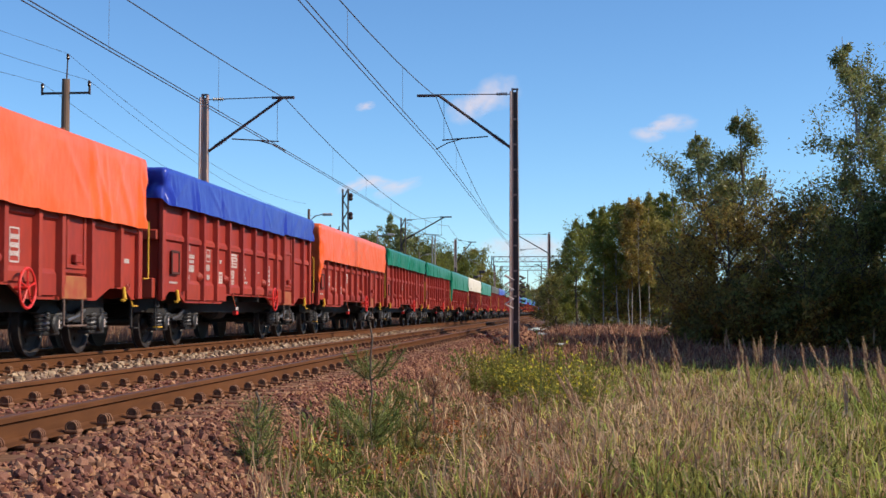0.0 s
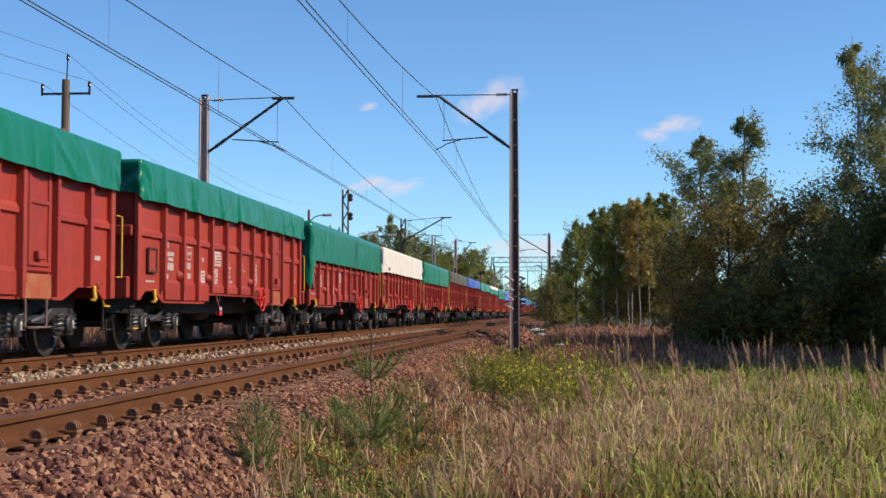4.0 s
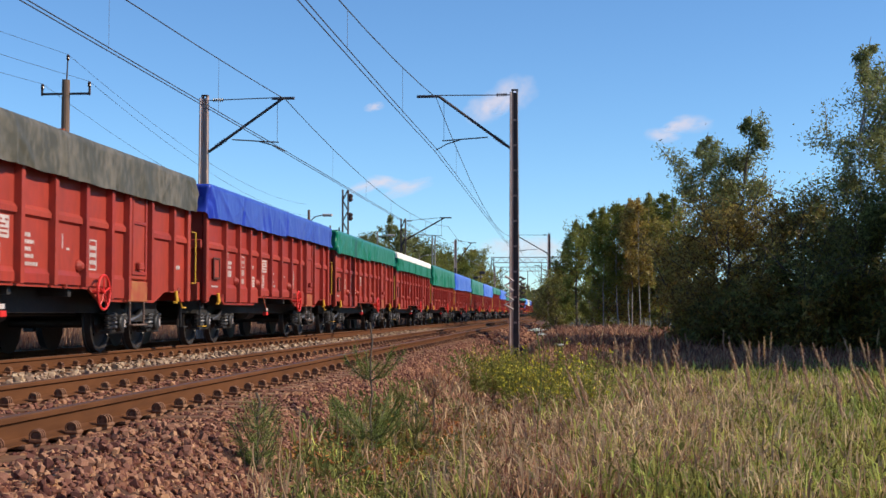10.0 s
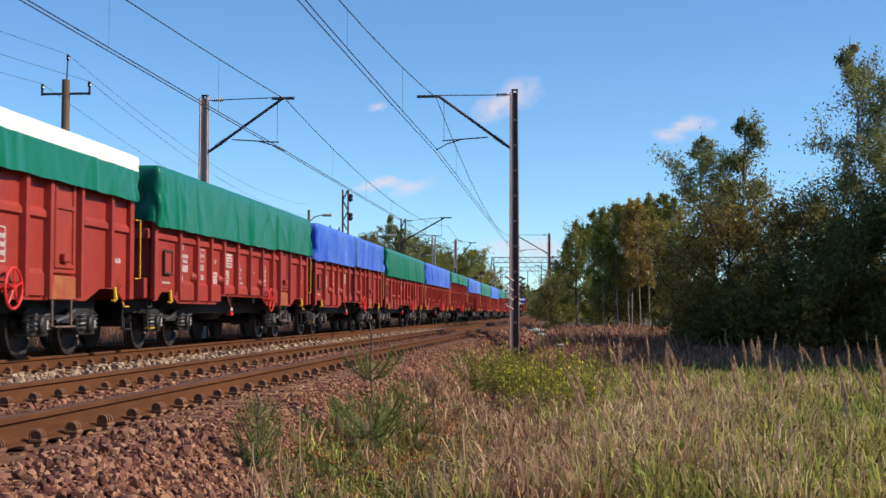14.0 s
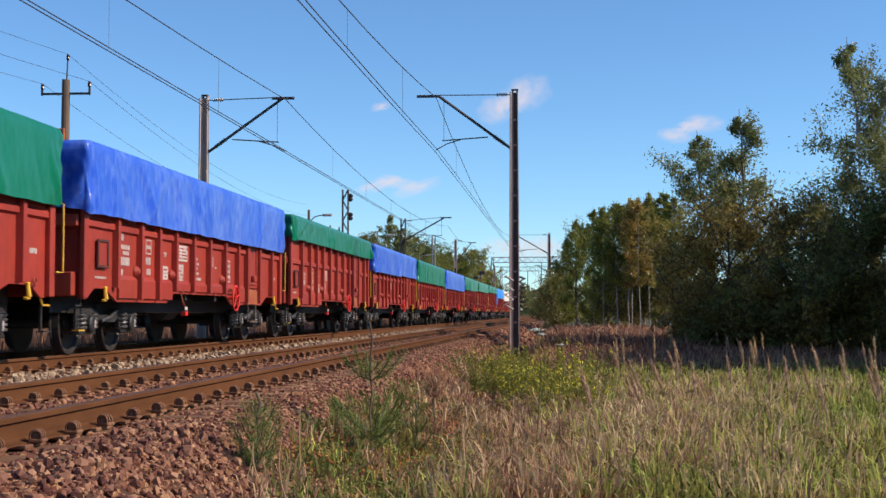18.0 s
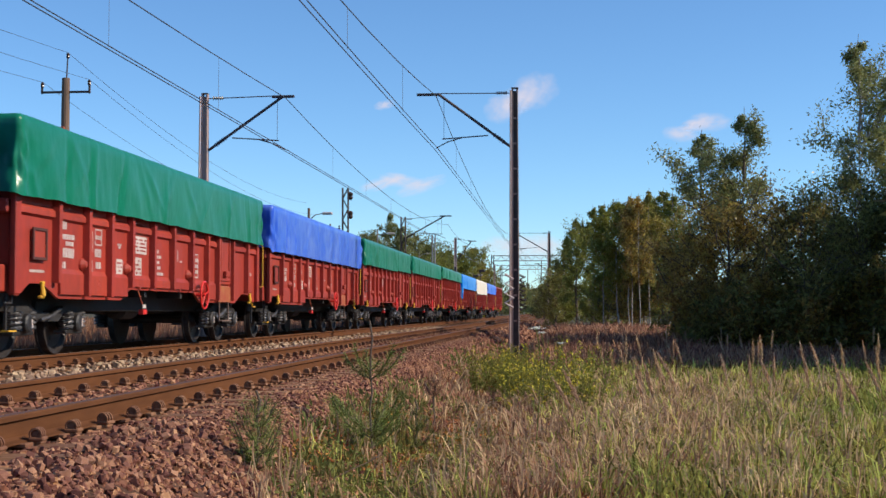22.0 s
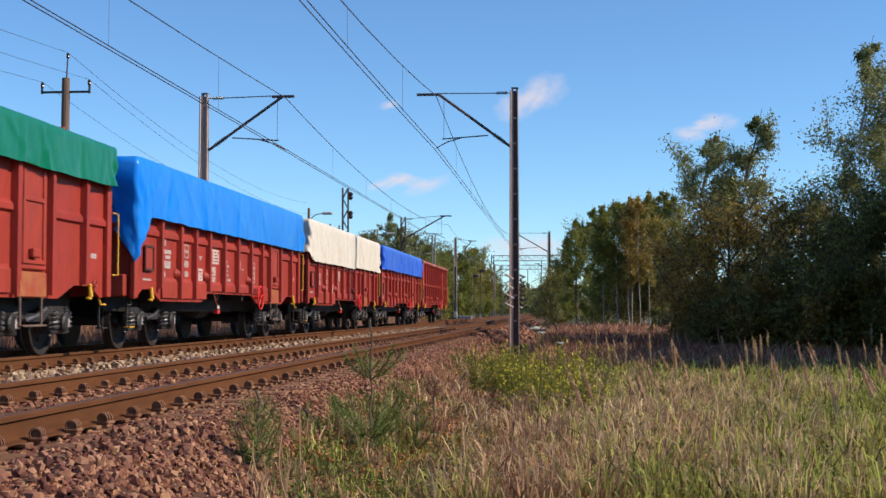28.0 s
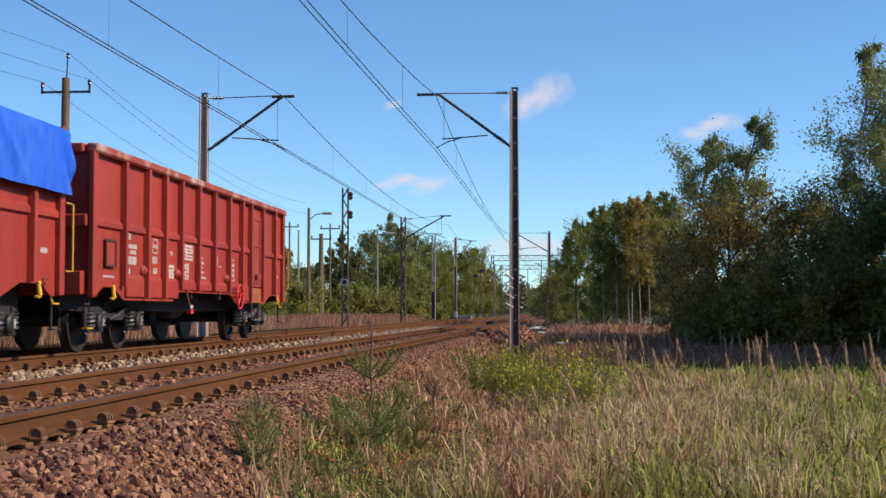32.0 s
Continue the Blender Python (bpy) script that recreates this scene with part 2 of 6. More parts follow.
    def ring(self, centre, radius, r, axis="y", n=20, k=6):
        pts = []
        for i in range(n + 1):
            a = 2 * math.pi * i / n
            c, s = radius * math.cos(a), radius * math.sin(a)
            d = {"y": (c, 0, s), "x": (0, c, s), "z": (c, s, 0)}[axis]
            pts.append((centre[0] + d[0], centre[1] + d[1], centre[2] + d[2]))
        return self.tube(pts, r, k)

    def mesh(self, name, mat, smooth=False):
        me = bpy.data.meshes.new(name)
        me.from_pydata(self.v, [], self.f)
        me.materials.append(mat)
        if smooth:
            me.polygons.foreach_set("use_smooth", [True] * len(me.polygons))
        me.update()
        return me


def part(name, shape, mat, parent=None, label="", at=None, smooth=False):
    """One mesh object under its thing (or a thing of its own)."""
    me = shape.mesh(name, mat, smooth) if isinstance(shape, Shape) else shape
    ob = new(name, me)
    ob.parent = parent
    if at is not None:
        ob.matrix_basis = at if isinstance(at, Matrix) else Matrix.Translation(at)
    if label:
        tagged(ob, label)
    return ob


def thing(name, label, category, at=(0, 0, 0), group="", kind=""):
    ob = new(name)
    ob.empty_display_size = 0.2
    ob.matrix_basis = at if isinstance(at, Matrix) else Matrix.Translation(at)
    return tagged(ob, label, category, group, kind)


def raw_mesh(name, verts, faces, mat, smooth=False):
    """A mesh from numpy arrays of vertices and equal-sized faces."""
    me = bpy.data.meshes.new(name)
    n, k = faces.shape
    me.vertices.add(len(verts))
    me.vertices.foreach_set("co", np.asarray(verts, np.float32).ravel())
    me.loops.add(n * k)
    me.loops.foreach_set("vertex_index", faces.astype(np.int32).ravel())
    me.polygons.add(n)
    me.polygons.foreach_set("loop_start", np.arange(0, n * k, k, dtype=np.int32))
    me.polygons.foreach_set("use_smooth", np.full(n, smooth))
    me.materials.append(mat)
    me.update(calc_edges=True)
    me.validate()
    return me


rng = np.random.default_rng(7)

# ---- ground ----
TRACK_A, TRACK_B = 4.07, 8.17          # centre lines
GAUGE = 0.752                          # half of the distance between the rail heads' centres


def ground_z(y):
    """Height of the ground across the line."""
    return np.interp(y, [-400, -16, 0.8, 1.5, 2.5, 9.9, 11.2, 20, 60, 400], [-1.0, -0.95, -0.92, -0.88, -0.36, -0.36, -0.62, -0.55, -0.2, 0.3])


def surface_z(y):
    """Top of the soil or of the ballast on it."""
    return np.maximum(ground_z(y), np.where(y > 1.45, np.interp(y, [1.45, 2.5, 9.7, 11.1], [-0.9, -0.215, -0.215, -0.68]), -9))


def unevenness(x, y):
    return 0.05 * np.sin(0.9 * x + 1.3 * np.sin(0.7 * y)) * np.sin(0.8 * y + 0.4) + 0.03 * np.sin(2.3 * x + y) * np.sin(1.9 * y - 0.6 * x)


def build_ground():
    xs = np.concatenate([[-3000, -600, -150, -60], np.arange(-30, 130, 0.5), np.arange(130, 420, 5), [500, 700, 1200, 3200]])
    ys = np.concatenate([[-3000, -900, -300, -120, -60, -40], np.arange(-26, 1.0, 0.5), np.arange(1.0, 12, 0.2), np.arange(12, 30, 1), [40, 60, 120, 300, 900, 3000]])
    gx, gy = np.meshgrid(xs, ys, indexing="ij")
    soft = np.clip((1.3 - gy) / 0.8, 0, 1) + np.clip((gy - 10.5) / 1.5, 0, 1)
    gz = ground_z(gy) + unevenness(gx, gy) * soft * (np.abs(gx) < 200)
    v = np.stack([gx, gy, gz], -1).reshape(-1, 3)
    a = (np.arange(len(xs) - 1)[:, None] * len(ys) + np.arange(len(ys) - 1)[None]).ravel()
    f = np.stack([a, a + len(ys), a + len(ys) + 1, a + 1], 1)
    ob = new("ground", raw_mesh("ground", v, f, GROUND, True))
    tagged(ob, "grassy soil of a field beside a railway embankment", "ground", kind="structure")


def build_ballast():
    """The bed of crushed stone under both tracks."""
    xs = np.concatenate([np.arange(-40, 60, 0.4), np.arange(60, 521, 5)])
    ys = np.concatenate([np.arange(1.55, 2.6, 0.15), np.arange(2.6, 9.8, 0.2), np.arange(9.8, 11.2, 0.2)])
    gx, gy = np.meshgrid(xs, ys, indexing="ij")
    gz = np.interp(gy, [1.55, 2.5, 9.7, 11.1], [-0.82, -0.215, -0.215, -0.68])
    gz = gz + 0.02 * np.sin(gx * 5.1 + gy * 3) * np.sin(gy * 7.3 - gx)
    v = np.stack([gx, gy, gz], -1).reshape(-1, 3)
    a = (np.arange(len(xs) - 1)[:, None] * len(ys) + np.arange(len(ys) - 1)[None]).ravel()
    f = np.stack([a, a + len(ys), a + len(ys) + 1, a + 1], 1)
    bed = new("ballast_bed", raw_mesh("ballast_bed", v, f, BALLAST, True))
    return tagged(bed, "rust-brown crushed stone ballast under two tracks", "ballast", kind="structure")


def stone_shapes(count):
    """Sharp-edged lumps, each the hull of a few random corners."""
    lumps = []
    for _ in range(count):
        p = np.array([(a, b, c) for a in (-1, 1) for b in (-1, 1) for c in (-1, 1)] + [(1.3, 0, 0), (-1.3, 0, 0), (0, 1.3, 0), (0, 0, 1.3)], float) * 0.68
        p = (p + rng.uniform(-0.3, 0.3, p.shape)) * rng.uniform(0.65, 1.25, 3)
        bm = bmesh.new()
        for q in p:
            bm.verts.new(q)
        res = bmesh.ops.convex_hull(bm, input=bm.verts[:])
        bmesh.ops.delete(bm, geom=[g for g in res["geom_interior"] if isinstance(g, bmesh.types.BMVert)], context="VERTS")
        bmesh.ops.triangulate(bm, faces=bm.faces[:])
        bm.verts.index_update()
        lumps.append((np.array([q.co for q in bm.verts]), np.array([[q.index for q in f.verts] for f in bm.faces])))
        bm.free()
    return lumps


def build_stones(bed):
    lumps = stone_shapes(14)

    def top(y):
        return np.interp(y, [0.8, 1.5, 2.5, 9.7, 11.1], [-0.92, -0.85, -0.215, -0.215, -0.68])

    def scatter(n, x0, x1, y0, y1, size, power=1.0):
        x = x0 + (x1 - x0) * rng.random(n) ** power
        y = rng.uniform(y0, y1, n)
        r = rng.uniform(*size, n)
        z = top(y) + r * rng.uniform(-0.35, 0.5, n)
        return x, y, z, r

    def joined(name, sets, mat, label):
        vs, fs, k = [], [], 0
        for x, y, z, r in sets:
            for i in range(len(x)):
                # keep clear of the rails
                if min(abs(abs(y[i] - TRACK_A) - GAUGE), abs(abs(y[i] - TRACK_B) - GAUGE)) < 0.1:
                    continue
                # sleepers stay half bare
                if abs(y[i] - TRACK_A) < 1.32 and abs((x[i] - 3.0 + 0.3) % 0.6 - 0.3) < 0.14 and i % 5:
                    continue
                a, b = rng.uniform(0, 6.28, 2)
                ca, sa, cb, sb = math.cos(a), math.sin(a), math.cos(b), math.sin(b)
                rot = np.array([[ca, -sa, 0], [sa, ca, 0], [0, 0, 1]]) @ np.array([[1, 0, 0], [0, cb, -sb], [0, sb, cb]])
                vs.append(lumps[i % 14][0] @ rot.T * r[i] + (x[i], y[i], z[i]))
                fs.append(lumps[i % 14][1] + k)
                k += len(lumps[i % 14][0])
        ob = new(name, raw_mesh(name, np.concatenate(vs), np.concatenate(fs), mat))
        tagged(ob, label, "stones", kind="stuff")

    joined("ballast_stones", [scatter(21000, 4.5, 42, 1.45, 3.25, (0.013, 0.027), 1.6), scatter(30000, 4.5, 34, 1.45, 3.25, (0.010, 0.02), 1.6), scatter(2500, 4.5, 30, 4.6, 4.75, (0.02, 0.04), 1.6),
                              scatter(7000, 6, 60, 3.42, 4.72, (0.018, 0.036), 1.5), scatter(2600, 7, 40, 0.95, 1.6, (0.016, 0.036), 1.5), scatter(1500, 40, 110, 1.6, 3.2, (0.04, 0.09), 1.0)],
           STONE, "angular ballast stones with reddish rust dust")
    joined("pale_ballast_stones", [scatter(4200, 10, 70, 4.95, 7.3, (0.025, 0.055), 1.5), scatter(900, 14, 70, 7.5, 8.8, (0.02, 0.045), 1.3)],
           STONE_PALE, "pale crushed stones between the two tracks")
    # the stones nearest to the viewer, one by one
    meshes = [raw_mesh("stone", s, f, STONE_PART) for s, f in lumps]
    for i in range(290):
        x, y = rng.uniform(5.2, 9.5), rng.uniform(1.9, 3.05)
        r = rng.uniform(0.016, 0.03)
        m = pose(x, y, float(top(y)) + 0.75 * r + 0.02, *rng.uniform(0, 360, 3)) @ Matrix.Scale(r, 4)
        part("stone", meshes[i % 14], None, bed, at=m)


# ---- track ----
def rail_profile():
    half = [(0.0, 0.0), (0.03, 0.0), (0.036, -0.008), (0.036, -0.034), (0.01, -0.046), (0.008, -0.135), (0.03, -0.152), (0.072, -0.162), (0.072, -0.172)]
    return [(u, w) for u, w in half[1:]] + [(-u, w) for u, w in half[:0:-1]]


def build_rails():
    for track, y0 in (("near", TRACK_A), ("far", TRACK_B)):
        for side in (-1, 1):
            y = y0 + side * GAUGE
            rail = thing("rail", "long rusty steel rail on sleepers, worn along its head", "rail", (0, y, 0), group="rails of both tracks")
            part("rail_side", Shape().prism(rail_profile(), -40, 520, "x"), RAIL, rail)
            part("rail_head", Shape().box(-40, 520, -0.029, 0.029, -0.004, 0.003), RAILHEAD, rail, "burnished running surface")


def build_sleepers():
    beam = Shape().box(-0.125, 0.125, -1.28, 1.28, -0.34, -0.19, 0.02).mesh("sleeper", SLEEPER)
    plate = Shape().box(-0.16, 0.16, -0.11, 0.11, -0.196, -0.168, 0.006).mesh("baseplate", CLIP)
    # clamp: a screw through a clip, with coiled washers round it
    c = Shape().box(-0.055, 0.055, -0.05, 0.045, -0.166, -0.14, 0.008)
    c.turned([(-0.045, 0.02), (-0.04, 0.028), (0.03, 0.028), (0.035, 0.02)], "x", 12, (0, 0, -0.125))
    for k in range(3):
        c.ring((-0.045 + 0.035 * k, 0, -0.125), 0.036, 0.008, "x", 12, 5)
    clamp = c.mesh("rail_clamp", CLIP)
    for y0, near in ((TRACK_A, True), (TRACK_B, False)):
        for k in range(90 if near else 50):
            x = (3.0 if near else 9.0) + 0.6 * k
            s = thing("sleeper", "weathered timber sleeper carrying two rails", "sleeper", (x, y0, 0), group="sleepers")
            part("beam", beam, None, s, at=pose(random.uniform(-0.02, 0.02), random.uniform(-0.04, 0.04), random.uniform(-0.008, 0), 0, 0, random.uniform(-0.8, 0.8)))
            for side in (-1, 1):
                part("baseplate", plate, None, s, at=(0, side * GAUGE, 0))
                for lug in (-1, 1):
                    if not near and lug == 1:
                        continue
                    part("rail_clamp", clamp, None, s, at=pose(random.uniform(-0.01, 0.01), side * GAUGE + lug * 0.115, 0, 0, 0, random.uniform(-8, 8)))
        rest = Shape()
        start = 3.0 + 0.6 * 90 if near else 9.0 + 0.6 * 50
        for k in range(int((520 - start) / 0.6)):
            x = start + 0.6 * k
            rest.box(x - 0.125, x + 0.125, y0 - 1.28, y0 + 1.28, -0.34, -0.178)
        for k in range(int(43 / 0.6) - (0 if near else -9)):
            x = (3.0 if near else 9.0) - 0.6 * (k + 1)
            rest.box(x - 0.125, x + 0.125, y0 - 1.28, y0 + 1.28, -0.34, -0.178)
        ob = part("sleeper_row", rest, SLEEPER)
        tagged(ob, "weathered timber sleepers running on into the distance", "sleepers", kind="stuff")


build_ground()
bed = build_ballast()
build_rails()
# ---- freight train ----
PITCH = 14.04                  # from wagon to wagon
RIM = 3.05
BODY = 6.4
PLATE_Y = 1.36
POSTS = (-5.08, -3.96, -3.02, -2.07, -0.97, 0.13, 1.27, 2.32, 3.1, 4.22, 5.45)


def side_outline():
    """Lower edge of the side wall: cut away over the bogies and between them."""
    low = [(-BODY, 0.82), (-6.2, 0.82), (-5.86, 0.98), (-5.44, 0.98), (-4.9, 0.79), (-2.4, 0.79), (-1.95, 0.96),
           (1.6, 0.96), (2.05, 0.79), (4.6, 0.79), (5.2, 0.98), (5.86, 0.98), (6.2, 0.82), (BODY, 0.82)]
    return low + [(BODY, RIM - 0.08), (-BODY, RIM - 0.08)]


def coil(at, r, h, turns=4, wire=0.022):
    s = Shape()
    pts = [(at[0] + r * math.cos(a), at[1] + r * math.sin(a), at[2] + h * a / (2 * math.pi * turns))
           for a in np.linspace(0, 2 * math.pi * turns, turns * 10 + 1)]
    return s.tube(pts, wire, 5)


def letter_blocks(rows):
    """Rows of short bars in place of lettering: (x, z, width, height)."""
    s = Shape()
    r = random.Random(4)
    for x, z, w, h in rows:
        u = x - w / 2
        while u < x + w / 2 - 0.03:
            step = min(r.uniform(0.04, 0.1), x + w / 2 - u)
            s.box(u, u + step * 0.7, -PLATE_Y - 0.006, -PLATE_Y - 0.001, z - h / 2, z + h / 2)
            u += step
    return s


def build_wagon():
    w = thing("open_freight_wagon", "rust-red four-axle open freight wagon", "freight wagon", group="wagons of the train")
    for side in (-1, 1):
        y = side * PLATE_Y
        wall = part("side_wall", Shape().prism(side_outline(), y - 0.02 * (side > 0) * 2, y + 0.04 * (side < 0), "y"), PAINT, w)
        for i, x in enumerate(POSTS):
            big = x in (3.1, 4.22)
            d = 0.055 if not big else 0.05
            low = 0.83 if 2.2 < abs(x) < 4.7 else (0.99 if abs(x) < 2.1 else 1.0)
            y1 = y + side * 0.1
            s = Shape().prism([(x - d - 0.006, y), (x - d, y1), (x + d, y1), (x + d + 0.006, y)][:: side], low, RIM - 0.09, "z")
            part("post", s, PAINT, wall)
        for x in (-BODY, BODY):
            a, b = sorted((y, y + side * 0.075))
            part("corner_post", Shape().box(x - 0.08, x + 0.08, a - 0.005, b, 0.83, RIM - 0.09, 0.012), PAINT, wall)
        bounds = (-BODY,) + POSTS + (BODY,)
        for a, b in zip(bounds, bounds[1:]):
            if a == 3.1:
                continue
            y1 = y + side * 0.05
            s = Shape().prism([(y, 1.84), (y1, 1.87), (y1, 1.94), (y, 2.0)][:: -side], a + 0.07, b - 0.07, "x")
            part("waist_rail", s, PAINT, wall)
        part("top_rail", Shape().box(-BODY - 0.06, BODY + 0.06, min(y - side * 0.06, y + side * 0.12), max(y - side * 0.06, y + side * 0.12), RIM - 0.13, RIM, 0.025), RIM_PAINT, w)
        for a, b in zip(bounds, bounds[1:]):
            # flap along the floor, with a sloping upper edge
            if a == 3.1 or abs(a + b) > 9.6:
                continue
            z0, y1 = (1.0 if abs(a + b) < 4.1 else 0.84), y + side * 0.04
            part("floor_flap", Shape().prism([(y, z0), (y1, z0 + 0.01), (y1, 1.13), (y, 1.2)][:: -side], a + 0.16, b - 0.1, "x"), PAINT, wall)
        # door with its bars, and the ochre plate below it
        door = part("side_door", Shape().box(3.2, 4.1, min(y, y + side * 0.045), max(y, y + side * 0.045), 1.15, 2.72, 0.015), PAINT, w)
        inner = Shape()
        for z in (1.22, 2.02, 2.6):
            inner.box(3.3, 4.0, min(y + side * 0.04, y + side * 0.07), max(y + side * 0.04, y + side * 0.07), z, z + 0.06, 0.008)
        for x in (3.3, 3.94):
            inner.box(x, x + 0.06, min(y + side * 0.04, y + side * 0.072), max(y + side * 0.04, y + side * 0.072), 1.22, 2.66, 0.008)
        part("door_frame", inner, PAINT, door)
        part("door_bar", Shape().rod((3.2, y + side * 0.07, 1.0), (3.2, y + side * 0.07, 2.6), 0.02), PAINT, door)
        part("door_latch", Shape().box(3.5, 3.72, min(y + side * 0.05, y + side * 0.13), max(y + side * 0.05, y + side * 0.13), 1.3, 1.42, 0.015), PAINT, door)
        part("door_sill_plate", Shape().box(3.2, 4.1, min(y, y + side * 0.05), max(y, y + side * 0.05), 0.8, 1.12, 0.01), OCHRE, w, "worn ochre plate below the door")
        # small hatch in the first bay
        hatch = part("hatch", Shape().box(-5.85, -5.45, min(y, y + side * 0.04), max(y, y + side * 0.04), 1.3, 1.68, 0.015), PAINT, w)
        ya, yb = sorted((y + side * 0.03, y + side * 0.06))
        rim = Shape()
        for x0, x1, z0, z1 in ((-5.88, -5.84, 1.28, 1.7), (-5.46, -5.42, 1.28, 1.7), (-5.84, -5.46, 1.28, 1.32), (-5.84, -5.46, 1.66, 1.7)):
            rim.box(x0, x1, ya, yb, z0, z1, 0.006)
        part("hatch_rim", rim, PAINT_DARK, hatch)
        for x in (-5.62, 5.62):
            yk = y + side * 0.07
            hook = Shape().box(x - 0.04, x + 0.04, yk - 0.025, yk + 0.025, 0.97, 1.01, 0.01).rod((x, yk, 0.98), (x, yk + side * 0.02, 0.82), 0.027, 0.034)
            hook.box(x - 0.06, x + 0.045, yk - 0.025, yk + 0.04, 0.785, 0.825, 0.014)
            part("towing_hook", hook, YELLOW, w, "yellow towing hook")
        for i in (-4, -2, 0, 3, 5):
            x = (POSTS[i + 5] if 0 <= i + 5 < 11 else 0) + 0.5
            part("lashing_ring", Shape().ring((x, y + side * 0.03, 1.02), 0.045, 0.012, n=10, k=4), PAINT, wall)
    for x in (-4.08, -2.2, 1.14):
        part("hinge_boss", Shape().turned([(-PLATE_Y + 0.01, 0.1), (-PLATE_Y - 0.03, 0.09), (-PLATE_Y - 0.085, 0.045), (-PLATE_Y - 0.09, 0.02)], "y", 12, (x, 0, 1.28)), PAINT, w)
    stair = Shape()
    for x in (3.3, 3.98):
        stair.box(x - 0.025, x + 0.025, -PLATE_Y - 0.04, -PLATE_Y - 0.02, 0.42, 0.82)
    part("door_step", stair.box(3.27, 4.01, -PLATE_Y - 0.1, -PLATE_Y - 0.015, 0.42, 0.45, 0.008), DUSTY, w, "dusty steel step below the door")
    # brake wheel
    wheel = part("brake_wheel", Shape().ring((1.77, -1.52, 0.92), 0.25, 0.02), RED, w, "bright red spoked brake wheel")
    sp = Shape()
    for k in range(5):
        a = 2 * math.pi * k / 5 + 0.3
        sp.rod((1.77, -1.52, 0.92), (1.77 + 0.25 * math.cos(a), -1.52, 0.92 + 0.25 * math.sin(a)), 0.014, n=5)
    sp.rod((1.77, -1.54, 0.92), (1.77, -1.36, 0.92), 0.03)
    part("spoke_set", sp, RED, wheel)
    part("brake_box", Shape().box(-1.6, -1.44, -1.47, -1.38, 0.57, 0.65, 0.01), RED, w, "red and white brake setting plate")
    part("brake_plate", Shape().box(-1.68, -1.52, -1.48, -1.472, 0.67, 0.73), WHITE, w)
    part("brake_lever", Shape().tube([(-1.8, -1.44, 0.95), (-1.72, -1.46, 0.8), (-1.62, -1.47, 0.7)], 0.012), OCHRE, w, "thin worn brake lever")
    # ends
    for end in (-1, 1):
        x = end * BODY
        wall = part("end_wall", Shape().box(min(x, x - end * 0.04), max(x, x - end * 0.04), -PLATE_Y + 0.045, PLATE_Y - 0.045, 0.85, RIM - 0.08), PAINT, w)
        for yy in (-0.85, -0.28, 0.28, 0.85):
            part("end_post", Shape().box(min(x, x + end * 0.1), max(x, x + end * 0.1), yy - 0.07, yy + 0.07, 0.9, RIM - 0.1, 0.015), PAINT, wall)
        part("end_rail", Shape().box(min(x, x + end * 0.12), max(x, x + end * 0.12), -1.34, 1.34, 1.84, 2.02, 0.02), PAINT, wall)
        part("end_top_rail", Shape().box(min(x - end * 0.06, x + end * 0.12), max(x - end * 0.06, x + end * 0.12), -1.28, 1.28, RIM - 0.14, RIM - 0.004, 0.02), PAINT, w)
        part("headstock", Shape().box(min(x, x + end * 0.2), max(x, x + end * 0.2), -1.3, 1.3, 0.86, 1.2, 0.015), PAINT, w)
        for yy in (-0.875, 0.875):
            b = Shape().turned([(x + end * 0.2, 0.11), (x + end * 0.5, 0.1), (x + end * 0.5, 0.075), (x + end * 0.6, 0.075)], "x", 14, (0, yy, 1.05))
            buf = part("buffer", b, BLACK, w)
            part("buffer_plate", Shape().turned([(x + end * 0.6, 0.2), (x + end * 0.645, 0.22), (x + end * 0.66, 0.17)], "x", 18, (0, yy, 1.05)), TREAD, buf)
        part("coupling", Shape().box(min(x, x + end * 0.45), max(x, x + end * 0.45), -0.05, 0.05, 0.95, 1.07, 0.01).rod((x + end * 0.35, 0, 1.0), (x + end * 0.66, 0, 0.82), 0.035), BLACK, w)
        part("brake_hose", Shape().tube([(x + end * 0.2, 0.4, 0.9), (x + end * 0.4, 0.4, 0.68), (x + end * 0.55, 0.36, 0.62), (x + end * 0.66, 0.3, 0.72)], 0.025), BLACK, w)
        # step under the corner
        for side in (-1, 1):
            st = Shape().tube([(x - end * 0.1, side * 1.3, 0.86), (x - end * 0.06, side * 1.33, 0.72), (x + end * 0.15, side * 1.33, 0.72)], 0.016)
            part("corner_step", st, YELLOW if end > 0 else BLACK, w, "bent yellow shunter's step" if end > 0 else "")
            part("step_tread", Shape().box(x - 0.12, x + 0.12, side * 1.33 - 0.05, side * 1.33 + 0.05, 0.365, 0.385), YELLOW if end < 0 else BLACK, w)
            part("step_hanger", Shape().box(x - 0.02, x + 0.02, side * 1.28 - 0.015, side * 1.28 + 0.015, 0.38, 0.9), BLACK, w)
    for x, y in ((BODY + 0.27, -1.47), (-BODY - 0.27, 1.47)):
        bar = Shape().tube([(x - math.copysign(0.24, x), y, 2.08), (x, y, 2.08), (x, y, 1.16), (x - math.copysign(0.24, x), y, 1.16)], 0.015)
        part("handrail", bar, YELLOW, w, "yellow vertical handrail")
    part("floor", Shape().box(-BODY + 0.02, BODY - 0.02, -PLATE_Y + 0.05, PLATE_Y - 0.05, 1.12, 1.2), PAINT_DARK, w)
    # full-length black bars, added to keep the gap under the floor dark
    for yy in (-0.855, 0.855):
        part("sole_bar", Shape().box(-BODY + 0.1, BODY - 0.1, yy - 0.02, yy + 0.02, 0.62, 1.12, 0.01), BLACK, w)
